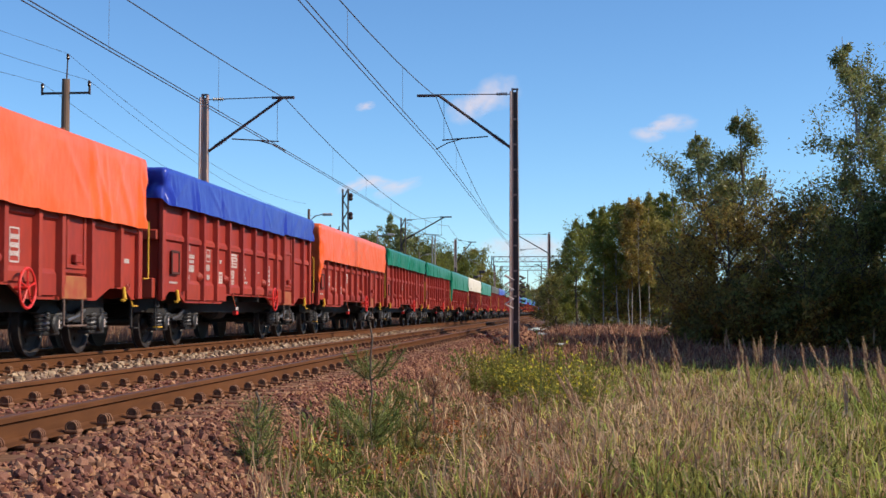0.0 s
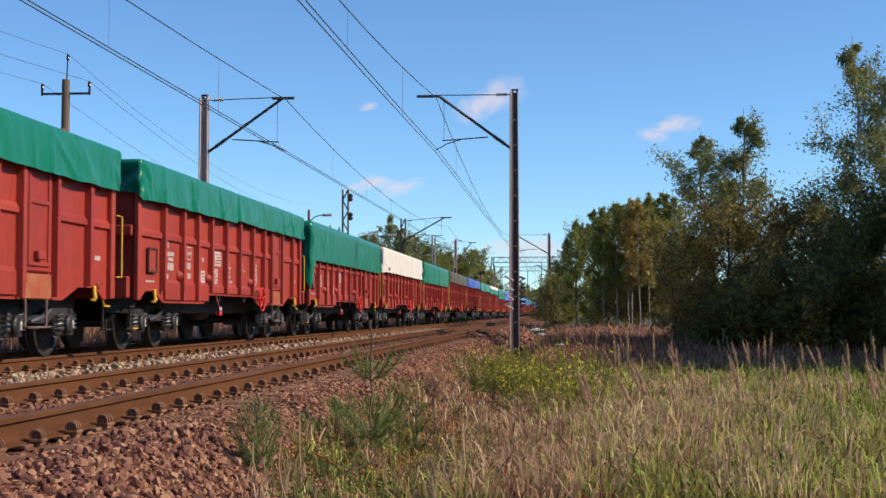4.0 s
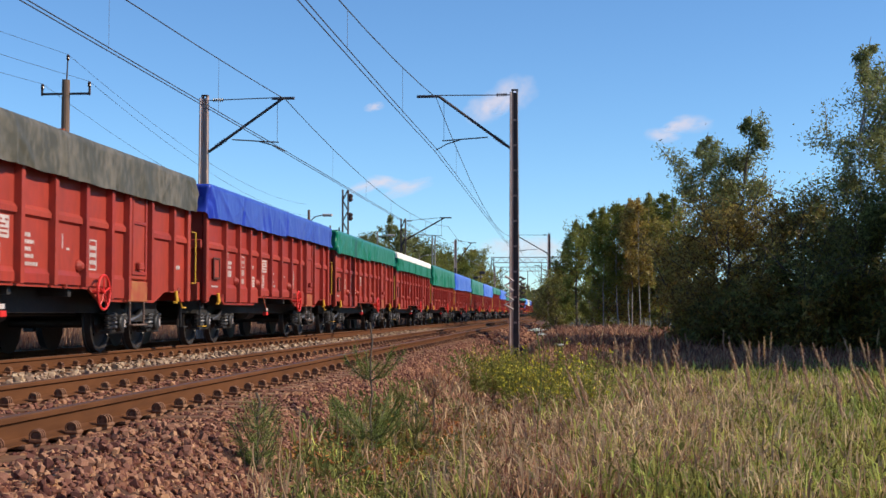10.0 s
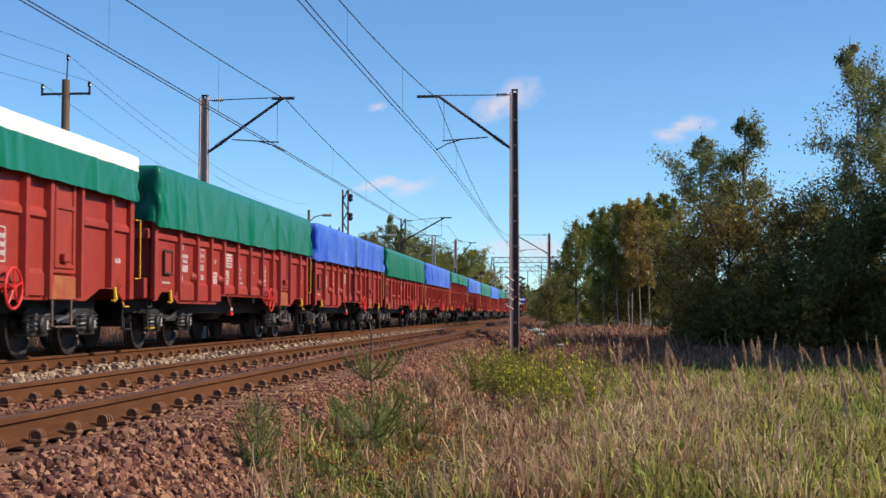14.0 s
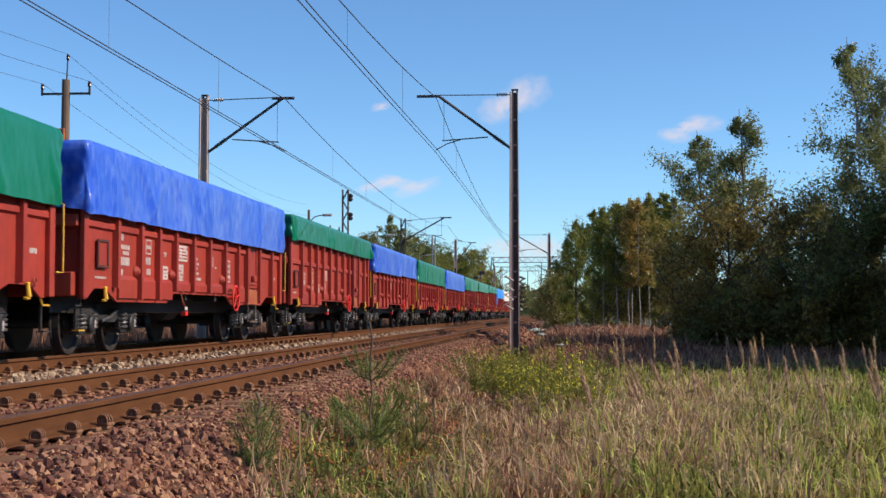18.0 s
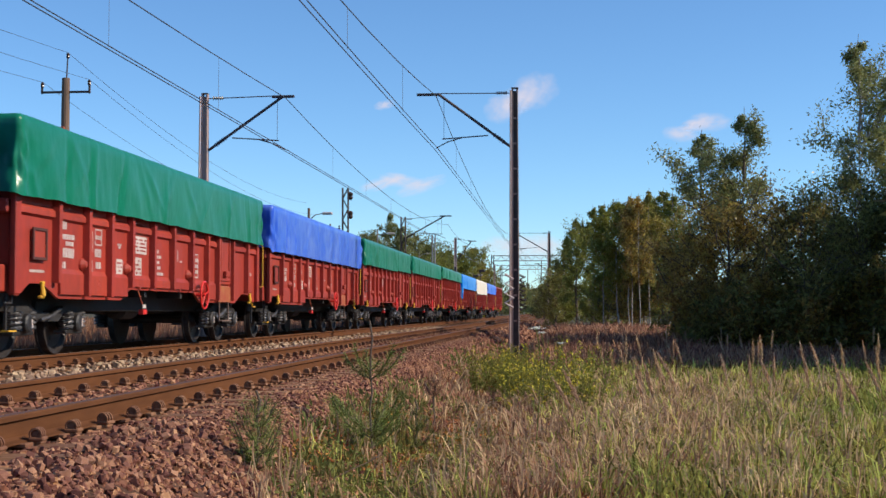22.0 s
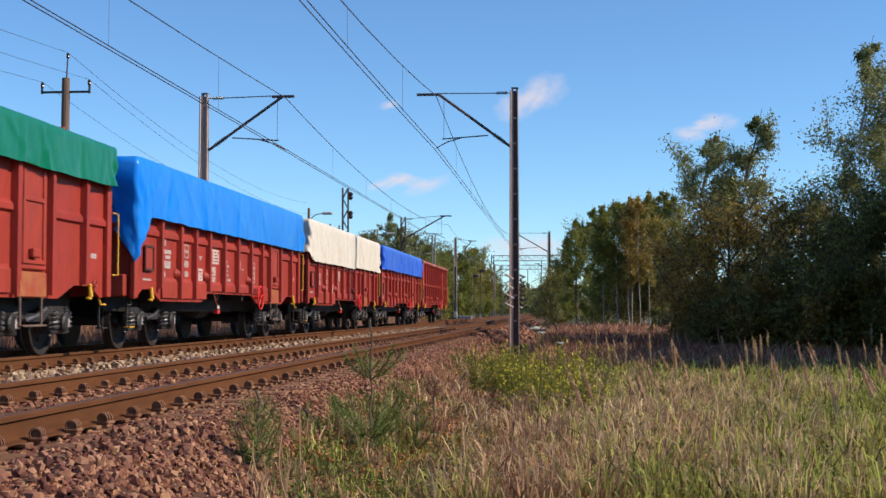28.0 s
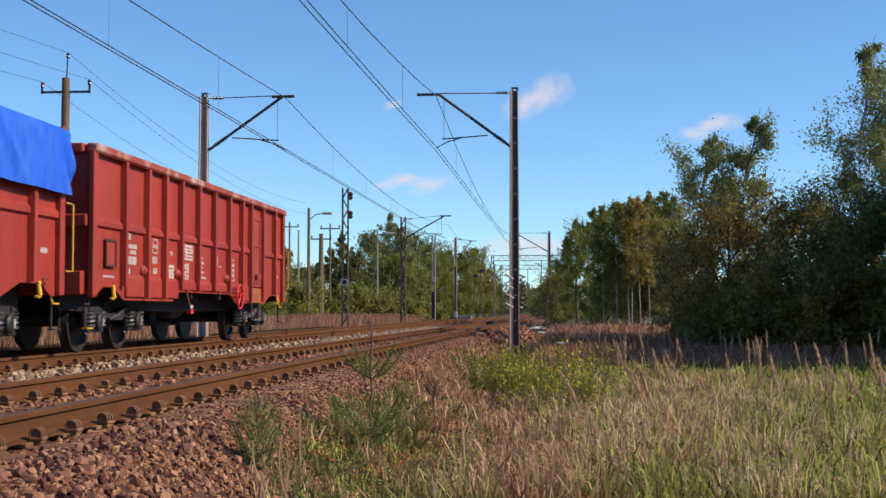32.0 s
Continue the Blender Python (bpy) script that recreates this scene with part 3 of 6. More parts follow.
    part("centre_beam", Shape().box(-BODY + 0.05, BODY - 0.05, -0.22, 0.22, 0.78, 1.12), BLACK, w)
    for x in (-3.0, -1.0, 1.0, 3.0):
        part("cross_beam", Shape().box(x - 0.06, x + 0.06, -1.3, 1.3, 0.85, 1.12), BLACK, w)
    part("brake_cylinder", Shape().turned([(-0.9, 0.1), (-0.85, 0.2), (-0.2, 0.2), (-0.15, 0.06), (0.5, 0.04)], "x", 14, (0.4, -0.6, 0.68)), BLACK, w)
    part("air_tank", Shape().turned([(-0.55, 0.06), (-0.5, 0.19), (0.5, 0.19), (0.55, 0.06)], "x", 14, (-0.9, 0.55, 0.7)), BLACK, w)
    part("brake_rod", Shape().rod((-3.8, -0.3, 0.6), (3.8, -0.3, 0.6), 0.025), BLACK, w)
    # lettering
    part("lettering", letter_blocks([(-4.72, 1.8, 0.24, 0.12), (-4.58, 1.64, 0.5, 0.07), (-4.50, 1.55, 0.32, 0.06), (-4.60, 1.42, 0.5, 0.13), (-4.72, 1.25, 0.2, 0.09), (-3.64, 1.62, 0.05, 0.3), (-3.64, 1.25, 0.05, 0.2),
                                     (-3.40, 1.47, 0.28, 0.12), (-3.38, 1.29, 0.24, 0.1),
                                     (-0.60, 1.62, 0.2, 0.055), (-0.54, 1.53, 0.3, 0.05), (-0.58, 1.44, 0.22, 0.05), (-0.54, 1.35, 0.3, 0.05), (-0.46, 1.25, 0.42, 0.05),
                                     (5.95, 1.42, 0.26, 0.07), (-5.62, 1.14, 0.5, 0.035), (0.58, 1.6, 0.06, 0.2), (0.78, 1.5, 0.14, 0.03), (-2.48, 1.64, 0.18, 0.03), (-2.48, 1.6, 0.1, 0.04), (-4.32, 1.0, 0.13, 0.05), (-4.34, 0.95, 0.06, 0.04), (-2.74, 1.02, 0.06, 0.05), (-1.3, 1.05, 0.07, 0.05), (-3.84, 1.72, 0.05, 0.06), (-3.84, 1.56, 0.05, 0.05), (-3.84, 1.44, 0.06, 0.03), (-3.84, 1.24, 0.06, 0.03)]), WHITE, w, "rows of white stencilled lettering")["kind"] = "stuff"
    for x, z, a, h in ((-1.5, 1.68, 0.66, 0.28), (-1.6, 1.33, 0.36, 0.3), (-2.48, 1.3, 0.28, 0.24)):
        panel = Shape().box(x - a / 2, x + a / 2, -PLATE_Y - 0.005, -PLATE_Y - 0.001, z - h / 2, z + h / 2)
        part("white_panel", panel, WHITE, w, "white lettering panels on the side wall")
    ink, mark = Shape(), random.Random(12)
    for x, z, a, h in ((-1.5, 1.68, 0.6, 0.23), (-1.6, 1.33, 0.3, 0.26), (-2.48, 1.3, 0.22, 0.18)):
        k = int(h / 0.055)
        for i in range(k):
            zz = z + h / 2 - (i + 0.5) * h / k
            u = x - a / 2
            while u < x + a / 2 - 0.03:
                step = mark.uniform(0.025, 0.085)
                if mark.random() < 0.72:
                    ink.box(u, min(u + step, x + a / 2), -PLATE_Y - 0.008, -PLATE_Y - 0.0052, zz - 0.013, zz + 0.013)
                u += step + 0.012
    part("panel_print", ink, PAINT, w)["kind"] = "stuff"
    for x, z, a, h in ((1.72, 1.46, 0.28, 0.42), (-3.4, 1.7, 0.26, 0.22)):
        fr = Shape()
        for dx in (-a / 2, a / 2):
            fr.box(x + dx - 0.011, x + dx + 0.011, -PLATE_Y - 0.006, -PLATE_Y - 0.001, z - h / 2, z + h / 2)
        n = max(2, round(h / 0.1))
        for i in range(n + 1):
            zz = z - h / 2 + h * i / n
            if i in (0, n):
                fr.box(x - a / 2, x + a / 2, -PLATE_Y - 0.0065, -PLATE_Y - 0.0015, zz - 0.011, zz + 0.011)
            else:
                for u, w2 in ((-0.28, 0.13), (0.02, 0.1), (0.3, 0.12)):
                    fr.box(x + a * (u - w2), x + a * (u + w2), -PLATE_Y - 0.006, -PLATE_Y - 0.0015, zz - 0.034, zz + 0.028)
        part("lettering_frame", fr, WHITE, w)
    # bogies
    for end in (-1, 1):
        bx = 4.5 * end
        bogie = part("bogie", Shape().box(bx - 0.12, bx + 0.12, -0.95, 0.95, 0.5, 0.78, 0.02), BLACK, w, "grimy black two-axle bogie")
        for side in (-1, 1):
            y = side * 1.0
            prof = [(bx - 1.35, 0.62), (bx - 1.2, 0.69), (bx - 0.55, 0.69), (bx - 0.35, 0.6), (bx + 0.35, 0.6), (bx + 0.55, 0.69), (bx + 1.2, 0.69), (bx + 1.35, 0.62),
                    (bx + 1.2, 0.6), (bx + 0.58, 0.6), (bx + 0.38, 0.48), (bx - 0.38, 0.48), (bx - 0.58, 0.6), (bx - 1.2, 0.6)]
            part("side_frame", Shape().prism(prof, y - 0.06, y + 0.06, "y"), BLACK, bogie)
            part("brake_hanger", Shape().tube([(bx - 0.35, y + side * 0.1, 0.5), (bx, y + side * 0.12, 0.56), (bx + 0.35, y + side * 0.1, 0.66)], 0.028), SPRING, bogie)
            for ax in (-0.9, 0.9):
                x = bx + ax
                box = Shape().box(x - 0.32, x + 0.32, y - 0.1, y + 0.1, 0.3, 0.36, 0.015).box(x - 0.13, x + 0.13, y - 0.12 , y + 0.12, 0.34, 0.6, 0.03)
                box.turned([(y + side * 0.1, 0.13), (y + side * 0.17, 0.13), (y + side * 0.19, 0.1)], "y", 14, (x, 0, 0.46))
                part("axle_box", box, BOGIE, bogie)
                for dx in (-0.23, 0.23):
                    part("coil_spring", coil((x + dx, y + side * 0.06, 0.36), 0.085, 0.25), SPRING, bogie)
                part("axle_box_mark", Shape().box(x + 0.02, x + 0.06, min(y + side * 0.185, y + side * 0.2), max(y + side * 0.185, y + side * 0.2), 0.4, 0.52), WHITE, bogie)
        for ax in (-0.9, 0.9):
            ws = Shape().rod((0, -0.95, 0), (0, 0.95, 0), 0.075, n=10)
            for side in (-1, 1):
                y = side * 0.75
                ws.turned([(y - 0.065 * side, 0.49), (y - 0.04 * side, 0.485), (y - 0.035 * side, 0.462), (y + 0.065 * side, 0.455), (y + 0.065 * side, 0.4), (y + 0.02 * side, 0.36),
                           (y + 0.02 * side, 0.16), (y + 0.07 * side, 0.12), (y + 0.09 * side, 0.1)], "y", 28)
                for k in range(3):
                    a = 2.09 * k
                    ws.rod((0.24 * math.cos(a), y + 0.02 * side, 0.24 * math.sin(a)), (0.24 * math.cos(a), y + 0.035 * side, 0.24 * math.sin(a)), 0.035, n=6)
            part("wheelset", ws, TREAD, w, "worn steel wheels on one axle", at=(bx + ax, 0, 0.46))
    return w


def cloth_mesh(seed, hang, ends=(0.55, 0.55), crown=0.1, seam=None, ear=0.0, lift=0.02):
    """A sheet laid over a wagon and drawn down all round like a skirt, with creases, and crumpled at its corners."""
    L, W, r = BODY + 0.16, PLATE_Y + 0.155, 0.1
    off = seed * 17.3
    rnd = random.Random(seed)
    creases = [(rnd.uniform(-L, L), rnd.uniform(-0.3, 0.3), rnd.uniform(0.015, 0.045) * rnd.choice((-1, 1, 1))) for _ in range(9)]
    pulls = [(rnd.uniform(-L, L), rnd.choice((-1, 1)) * rnd.uniform(0.7, 1.6), rnd.uniform(0.015, 0.036)) for _ in range(10)]
    loop = []

    def edge(a, b, n, nx, ny):
        loop.extend((a[0] + (b[0] - a[0]) * i / n, a[1] + (b[1] - a[1]) * i / n, nx, ny) for i in range(n))

    def corner(cx, cy, a0):
        for i in range(6):
            a = a0 + math.pi / 2 * i / 6
            loop.append((cx + r * math.cos(a), cy + r * math.sin(a), math.cos(a), math.sin(a)))

    edge((-L + r, -W), (L - r, -W), 190, 0, -1)
    corner(L - r, -W + r, -math.pi / 2)
    edge((L, -W + r), (L, W - r), 24, 1, 0)
    corner(L - r, W - r, 0)
    edge((L - r, W), (-L + r, W), 60, 0, 1)
    corner(-L + r, W - r, math.pi / 2)
    edge((-L, W - r), (-L, -W + r), 24, -1, 0)
    corner(-L + r, -W + r, math.pi)
    n = len(loop)
    verts, faces = [], []
    tops = (0.04, 0.25, 0.45, 0.65, 0.8, 0.9, 0.96)
    for k in tops:
        for px, py, nx, ny in loop:
            x, y = px * k, py * k
            z = RIM + lift + crown * (1 - (abs(y) / W) ** 2.2) * (1 - (abs(x) / L) ** 14)
            z += (0.02 * noise.noise((x * 0.8, y * 1.2, off)) + 0.025 * noise.noise((x * 2.1, y * 1.6, off + 3))) * (1 - k ** 4)
            if seam is not None:
                z -= 0.06 * max(0.0, 1 - abs(x - seam) / 0.14)
            verts.append((x, y, z))
    rows = 13
    for j in range(rows):
        d = j / (rows - 1)
        for px, py, nx, ny in loop:
            near = math.exp(-(((L - abs(px)) / 0.42) ** 2)) * math.exp(-(((W - abs(py)) / 0.42) ** 2))
            hem = hang * ny * ny + ends[0 if nx < 0 else 1] * nx * nx
            hem += 0.014 * noise.noise((px * 0.45, py, off)) + 0.008 * noise.noise((px * 2.4, py * 2, off)) + 0.012 * abs(math.sin(math.pi * px / 1.06))
            if px < 0:
                # a loose corner hangs down as a pointed lappet
                hem += ear * 1.5 * (max(0.0, 1 - (L + px) / 0.6) * ny * ny + max(0.0, 1 - (W - abs(py)) / 0.5) * nx * nx) * (py < 0 or ear < 0.2)
            if seam is not None and px > seam:
                hem -= 0.05 * ny * ny
            z = RIM + lift - hem * d
            f = min(1.0, 0.15 + 1.5 * d)
            wr = 0.02 * noise.noise((px * 1.6 + 0.6 * z, py * 2, z * 0.9 + off)) + 0.013 * abs(noise.noise((px * 3.0 + 1.2 * z, py * 2, off + z * 0.8))) - 0.025 * abs(noise.noise((px * 1.1 - 1.5 * z, py, off + 9)))
            for cx, tilt, size in creases:
                wr += size * math.exp(-(((px - cx - tilt * d) / 0.06) ** 2)) * ny * ny
            for cx, slant, size in pulls:
                # slack folds running aslant from the rim
                wr += size * math.exp(-(((px - cx - slant * d) / 0.09) ** 2)) * (1 - d) ** 0.5 * ny * ny
            # crumpled corners, tucked in at the ends
            wr += near * (0.15 * abs(noise.noise((px * 5 + 2 * z, py * 5, z * 2.4 + off))) - 0.05)
            wr -= 0.16 * nx * nx * math.exp(-(((W - abs(py) - 0.1 - 0.45 * d) / 0.13) ** 2)) * min(1, 2 * d)
            wr += 0.06 * nx * nx * noise.noise((py * 2.2, d * 1.5, off + 5))
            if seam is not None:
                wr -= 0.06 * max(0.0, 1 - abs(px - seam) / 0.12) * ny * ny
            out = wr * f + 0.012 * d - 0.03 * (j == 0)
            verts.append((px + nx * out, py + ny * out, z - 0.008 * (j == 0)))
    for j in range(len(tops) + rows - 1):
        a, b = j * n, (j + 1) * n
        faces += [(a + i, b + i, b + (i + 1) % n, a + (i + 1) % n) for i in range(n)]
    faces.append(tuple(range(n)))
    return Shape().add(verts, faces)


# colour, hang at the sides, drop at the ends, seam, label
CARGO = [
    ("orange", 1.12, (1.0, 1.0), None), ("navy", 0.62, (0.5, 0.5), 2.9), ("orange", 0.98, (1.2, 0.7), None),
    ("green", 0.62, (0.5, 0.5), None), ("green", 0.62, (0.5, 0.5), -0.4), ("green", 1.02, (1.0, 0.8), None),
    ("white", 0.9, (0.9, 0.9), None), ("green", 0.97, (0.95, 0.9), None), ("olive", 0.62, (0.55, 0.5), None),
    ("navy", 0.62, (0.5, 0.5), 0.3), ("green", 0.66, (0.55, 0.5), -0.2), ("chalk", 0.7, (0.6, 0.6), None),
    ("green", 1.0, (0.9, 0.8), 2.4), ("blue", 1.0, (0.95, 0.9), -0.4), ("green", 1.03, (0.95, 0.8), None),
    ("blue", 1.02, (0.95, 0.8), None), ("green", 0.6, (0.5, 0.5), None), ("blue", 0.97, (0.9, 0.9), 0.9),
    ("green", 0.99, (0.95, 0.8), None), ("blue", 1.05, (0.95, 0.9), None), ("green", 0.86, (0.8, 0.7), 2.2),
    ("green", 0.74, (0.6, 0.6), None), ("green", 0.6, (0.5, 0.5), None), ("sky", 0.93, (1.0, 0.8), None),
    ("white", 1.1, (0.95, 0.9), 1.0), ("royal", 0.87, (0.8, 0.8), None), (None, 0, None, None)]
CLOTH_WORDS = {"orange": "orange", "navy": "dark blue", "blue": "faded blue", "royal": "royal blue", "sky": "light blue", "green": "green", "white": "off-white", "chalk": "white and green", "olive": "grey-olive"}


def build_train():
    master = build_wagon()
    wagons = [master] + [copy_thing(master, Matrix()) for _ in CARGO[1:]]
    for n, (ob, (colour, hang, ends, seam)) in enumerate(zip(wagons, CARGO)):
        if colour is None:
            tagged(ob, "rust-red four-axle open freight wagon, uncovered, last of the train")
            continue
        words = CLOTH_WORDS[colour]
        tagged(ob, "rust-red four-axle open freight wagon covered with %s tarpaulin" % words)
        shape = cloth_mesh(n, hang, ends, seam=seam, crown=0.1 if n != 11 else 0.2, ear={2: 0.35, 5: 0.55, 11: 0.06, 16: 0.05, 23: 0.5, 24: -0.08}.get(n, 0.03))
        t = part("tarpaulin", shape, CLOTHS[colour], ob, "%s tarpaulin drawn over the wagon's rim" % words, smooth=True)
        if n == 6:
            r = random.Random(3)
            mark = Shape()
            for k in range(5):
                mark.box(-5.7 + 0.085 * k, -5.65 + 0.085 * k, -PLATE_Y - 0.21, -PLATE_Y - 0.2, RIM - 0.8, RIM - 0.7 - 0.02 * r.random())
            part("stencil_mark", mark, DUSTY, ob, "faded dark stencil bars on the tarpaulin")["kind"] = "stuff"
        if n == 11:
            t.data.materials.append(CLOTHS["green"])
            for f in t.data.polygons:
                if f.center.z < RIM - 0.2:
                    f.material_index = 1
    return wagons


wagons = build_train()
# metres that the train has gone since the clip's start
GONE = ((0, 0.12), (3, 32.59), (6, 65.5), (9, 98.5), (13, 143.65), (19, 211.55), (23, 255.75), (28, 310.45), (32, 354.4))


def gone(t):
    """Smooth through the table."""
    ts, ds = zip(*GONE)
    sl = [(ds[1] - ds[0]) / (ts[1] - ts[0])] + [(ds[i + 1] - ds[i - 1]) / (ts[i + 1] - ts[i - 1]) for i in range(1, len(ts) - 1)] + [(ds[-1] - ds[-2]) / (ts[-1] - ts[-2])]
    i = max(k for k in range(len(ts) - 1) if ts[k] <= t)
    h = ts[i + 1] - ts[i]
    u = (t - ts[i]) / h
    return (2 * u ** 3 - 3 * u ** 2 + 1) * ds[i] + (u ** 3 - 2 * u ** 2 + u) * h * sl[i] + (3 * u ** 2 - 2 * u ** 3) * ds[i + 1] + (u ** 3 - u ** 2) * h * sl[i + 1]


# ---- overhead line ----
DUCT = material("pale_brown_duct", (0.55, 0.4, 0.34), (0.42, 0.3, 0.25), 0.6, grain=10)


def lattice(shape, x, y, z0, z1, w, d, r=0.03, bays=10, taper=1.0):
    """Four legs with zigzag bracing."""
    def corner(sx, sy, z):
        k = 1 + (taper - 1) * (z - z0) / (z1 - z0)
        return (x + sx * w * k / 2, y + sy * d * k / 2, z)
    for sx in (-1, 1):
        for sy in (-1, 1):
            shape.rod(corner(sx, sy, z0), corner(sx, sy, z1), r, n=5)
    for i in range(bays):
        a, b = z0 + (z1 - z0) * i / bays, z0 + (z1 - z0) * (i + 1) / bays
        s = 1 if i % 2 else -1
        for k in (-1, 1):
            shape.rod(corner(s, k, a), corner(-s, k, b), r * 0.6, n=4)
            shape.rod(corner(k, s, a), corner(k, -s, b), r * 0.6, n=4)
    return shape


def cantilever_mast(x, y, top, wire_y, messenger, contact, twin=True, coiled=False, base=-0.7, bar=(0.4, 0.4)):
    """A line mast with its bracket arm reaching over the track."""
    to = 1 if wire_y > y else -1
    m = thing("catenary_mast", "rusty steel catenary mast with bracket arm over the track", "mast", (x, y, 0), group="catenary masts")
    web = Shape()
    if twin:
        for dy in (-0.085, 0.085):
            s = Shape().add([(sx * 0.1 * q, dy * q + sy * 0.03 * q, z) for z, q in ((base, 1.2), (top, 0.85)) for sx, sy in ((-1, -1), (1, -1), (1, 1), (-1, 1))],
                            [(3, 2, 1, 0), (4, 5, 6, 7), (0, 1, 5, 4), (1, 2, 6, 5), (2, 3, 7, 6), (3, 0, 4, 7)])
            # light put in by colour: left channel sunlit, rest shaded; beyond y 5 all sunlit
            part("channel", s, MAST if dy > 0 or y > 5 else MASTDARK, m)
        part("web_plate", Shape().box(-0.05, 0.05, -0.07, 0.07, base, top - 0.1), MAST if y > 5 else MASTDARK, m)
        for k in range(int((top - base) / 0.8)):
            part("rivet_plate", Shape().box(-0.064, -0.051, -0.05, 0.05, base + 0.5 + 0.8 * k, base + 0.56 + 0.8 * k), MAST, m)
        # pale rods; the left one gives the mast its sunlit strip
        for yy, r in ((0.145, 0.034), (-0.11, 0.01)):
            part("cable_duct", Shape().rod((-0.24 if y < 5 else -0.13, yy * 1.1, base), (-0.2 if y < 5 else -0.12, yy * 0.85, top - 0.1), r, r * 0.9, 6).box(-0.21, -0.05, yy * 0.9 - 0.01, yy * 0.9 + 0.01, 1.0, 1.03).box(-0.21, -0.05, yy * 0.88 - 0.01, yy * 0.88 + 0.01, 5.0, 5.03), DUCT, m, "pale cable duct strapped to the mast")
        part("mast_cap", Shape().box(-0.1, 0.1, -0.11, 0.11, top - 0.02, top + 0.01, 0.01), MASTDARK, m)
    else:
        part("lattice", lattice(web, 0, 0, base, top, 0.28, 0.3, 0.035, 12), MASTDARK, m)
    part("footing", Shape().box(-0.35, 0.35, -0.35, 0.35, base - 0.3, base + 0.12, 0.04), GREYPOLE, m)
    w = wire_y - y
    arm = Shape().rod((0, to * 0.12, contact + 0.02), (0, w - to * 0.1, messenger + 0.03), 0.045)
    part("bracket_tube", arm, MASTDARK, m)
    ya, yb = sorted((w - to * bar[0], w + to * bar[1]))
    part("bracket_bar", Shape().box(-0.05, 0.05, ya, yb, messenger + 0.0, messenger + 0.08, 0.012), MASTDARK, m)
    tie = part("tie_rod", Shape().rod((0, to * 0.1, top - 0.16), (0, w - to * 0.1, messenger + 0.07), 0.016), MASTDARK, m)
    ins = Shape()
    for k in range(5):
        ins.turned([(to * (0.25 + 0.07 * k), 0.03), (to * (0.27 + 0.07 * k), 0.065), (to * (0.3 + 0.07 * k), 0.03)], "y", 10, (0, 0, top - 0.15))
    part("insulator", ins, CERAMIC, m)
    ins2 = Shape()
    a, b = Vector((0, to * 0.12, contact + 0.02)), Vector((0, w - to * 0.1, messenger + 0.03))
    for k in range(5):
        p = a.lerp(b, 0.1 + 0.03 * k)
        ins2.rod(p, p + (b - a).normalized() * 0.03, 0.07, n=8)
    part("arm_insulator", ins2, CERAMIC, m)
    steady = Shape().rod((0, w * 0.34, contact + 0.4), (0, w * 0.92, contact + 0.3), 0.02).rod((0, w * 0.67, contact + 0.34), (0, w * 0.86, contact + 0.2), 0.018)
    steady.rod((0, w * 0.86, contact + 0.2), (0, w, contact + 0.01), 0.016).rod((0, w * 0.9, messenger), (0, w * 0.9, contact + 0.3), 0.007, n=4)
    part("steady_arm", steady, MASTDARK, m)
    if coiled:
        # weather-worn zigzag guard strip and bundled tackle on the mast's sides
        z = Shape()
        pts = [(-0.34, 0.17 + (0.14 if k % 2 else -0.12), 0.74 + 0.15 * k) for k in range(8)]
        part("zigzag_guard", z.tube(pts, 0.04, 5), WHITE, m, "pale zigzag metal strip")
        t = Shape()
        for k in range(8):
            t.rod((0.05, -0.14, 0.72 + 0.15 * k), (0.02, -0.2 - 0.06 * (k % 3), 0.66 + 0.15 * k), 0.035, n=6)
            t.rod((0.05, -0.15, 0.66 + 0.14 * k), (0.05, -0.33, 0.74 + 0.14 * k), 0.02, n=5)
        part("tackle", t, MASTDARK, m, "dark bundle of clamps and rings")
    return m


def curve(p, q, sag, n=14):
    pts = []
    for i in range(n + 1):
        u = i / n
        pts.append((p[0] + (q[0] - p[0]) * u, p[1] + (q[1] - p[1]) * u, p[2] + (q[2] - p[2]) * u - sag * 4 * u * (1 - u)))
    return pts


def overhead(supports, messenger, contact):
    """Messenger and twin contact wire with droppers over one track; supports: (x, y, sag of the messenger, dip of the contact wire) of the span that begins there."""
    line = thing("overhead_line", "dark overhead contact line above the track", "overhead line", group="overhead lines")
    carry, run = [], []
    for (xa, ya, sag, dip), (xb, yb, _, _) in zip(supports, supports[1:]):
        carry += curve((xa, ya, messenger), (xb, yb, messenger), sag)[0 if not carry else 1:]
        run += curve((xa, ya, contact), (xb, yb, contact), dip)[0 if not run else 1:]
        k = max(2, int((xb - xa) / 8))
        for i in range(1, k):
            u = i / k
            x, y = xa + (xb - xa) * u, ya + (yb - ya) * u
            part("dropper", Shape().rod((x, y, contact - dip * 4 * u * (1 - u)), (x, y, messenger - sag * 4 * u * (1 - u)), 0.004, n=4), WIRE, line)
    part("messenger_wire", Shape().tube(carry, 0.0125, 6), WIRE, line)
    for dy in (-0.06, 0.06):
        part("contact_wire", Shape().tube([(x, y + dy, z) for x, y, z in run], 0.011, 6), WIRE, line)


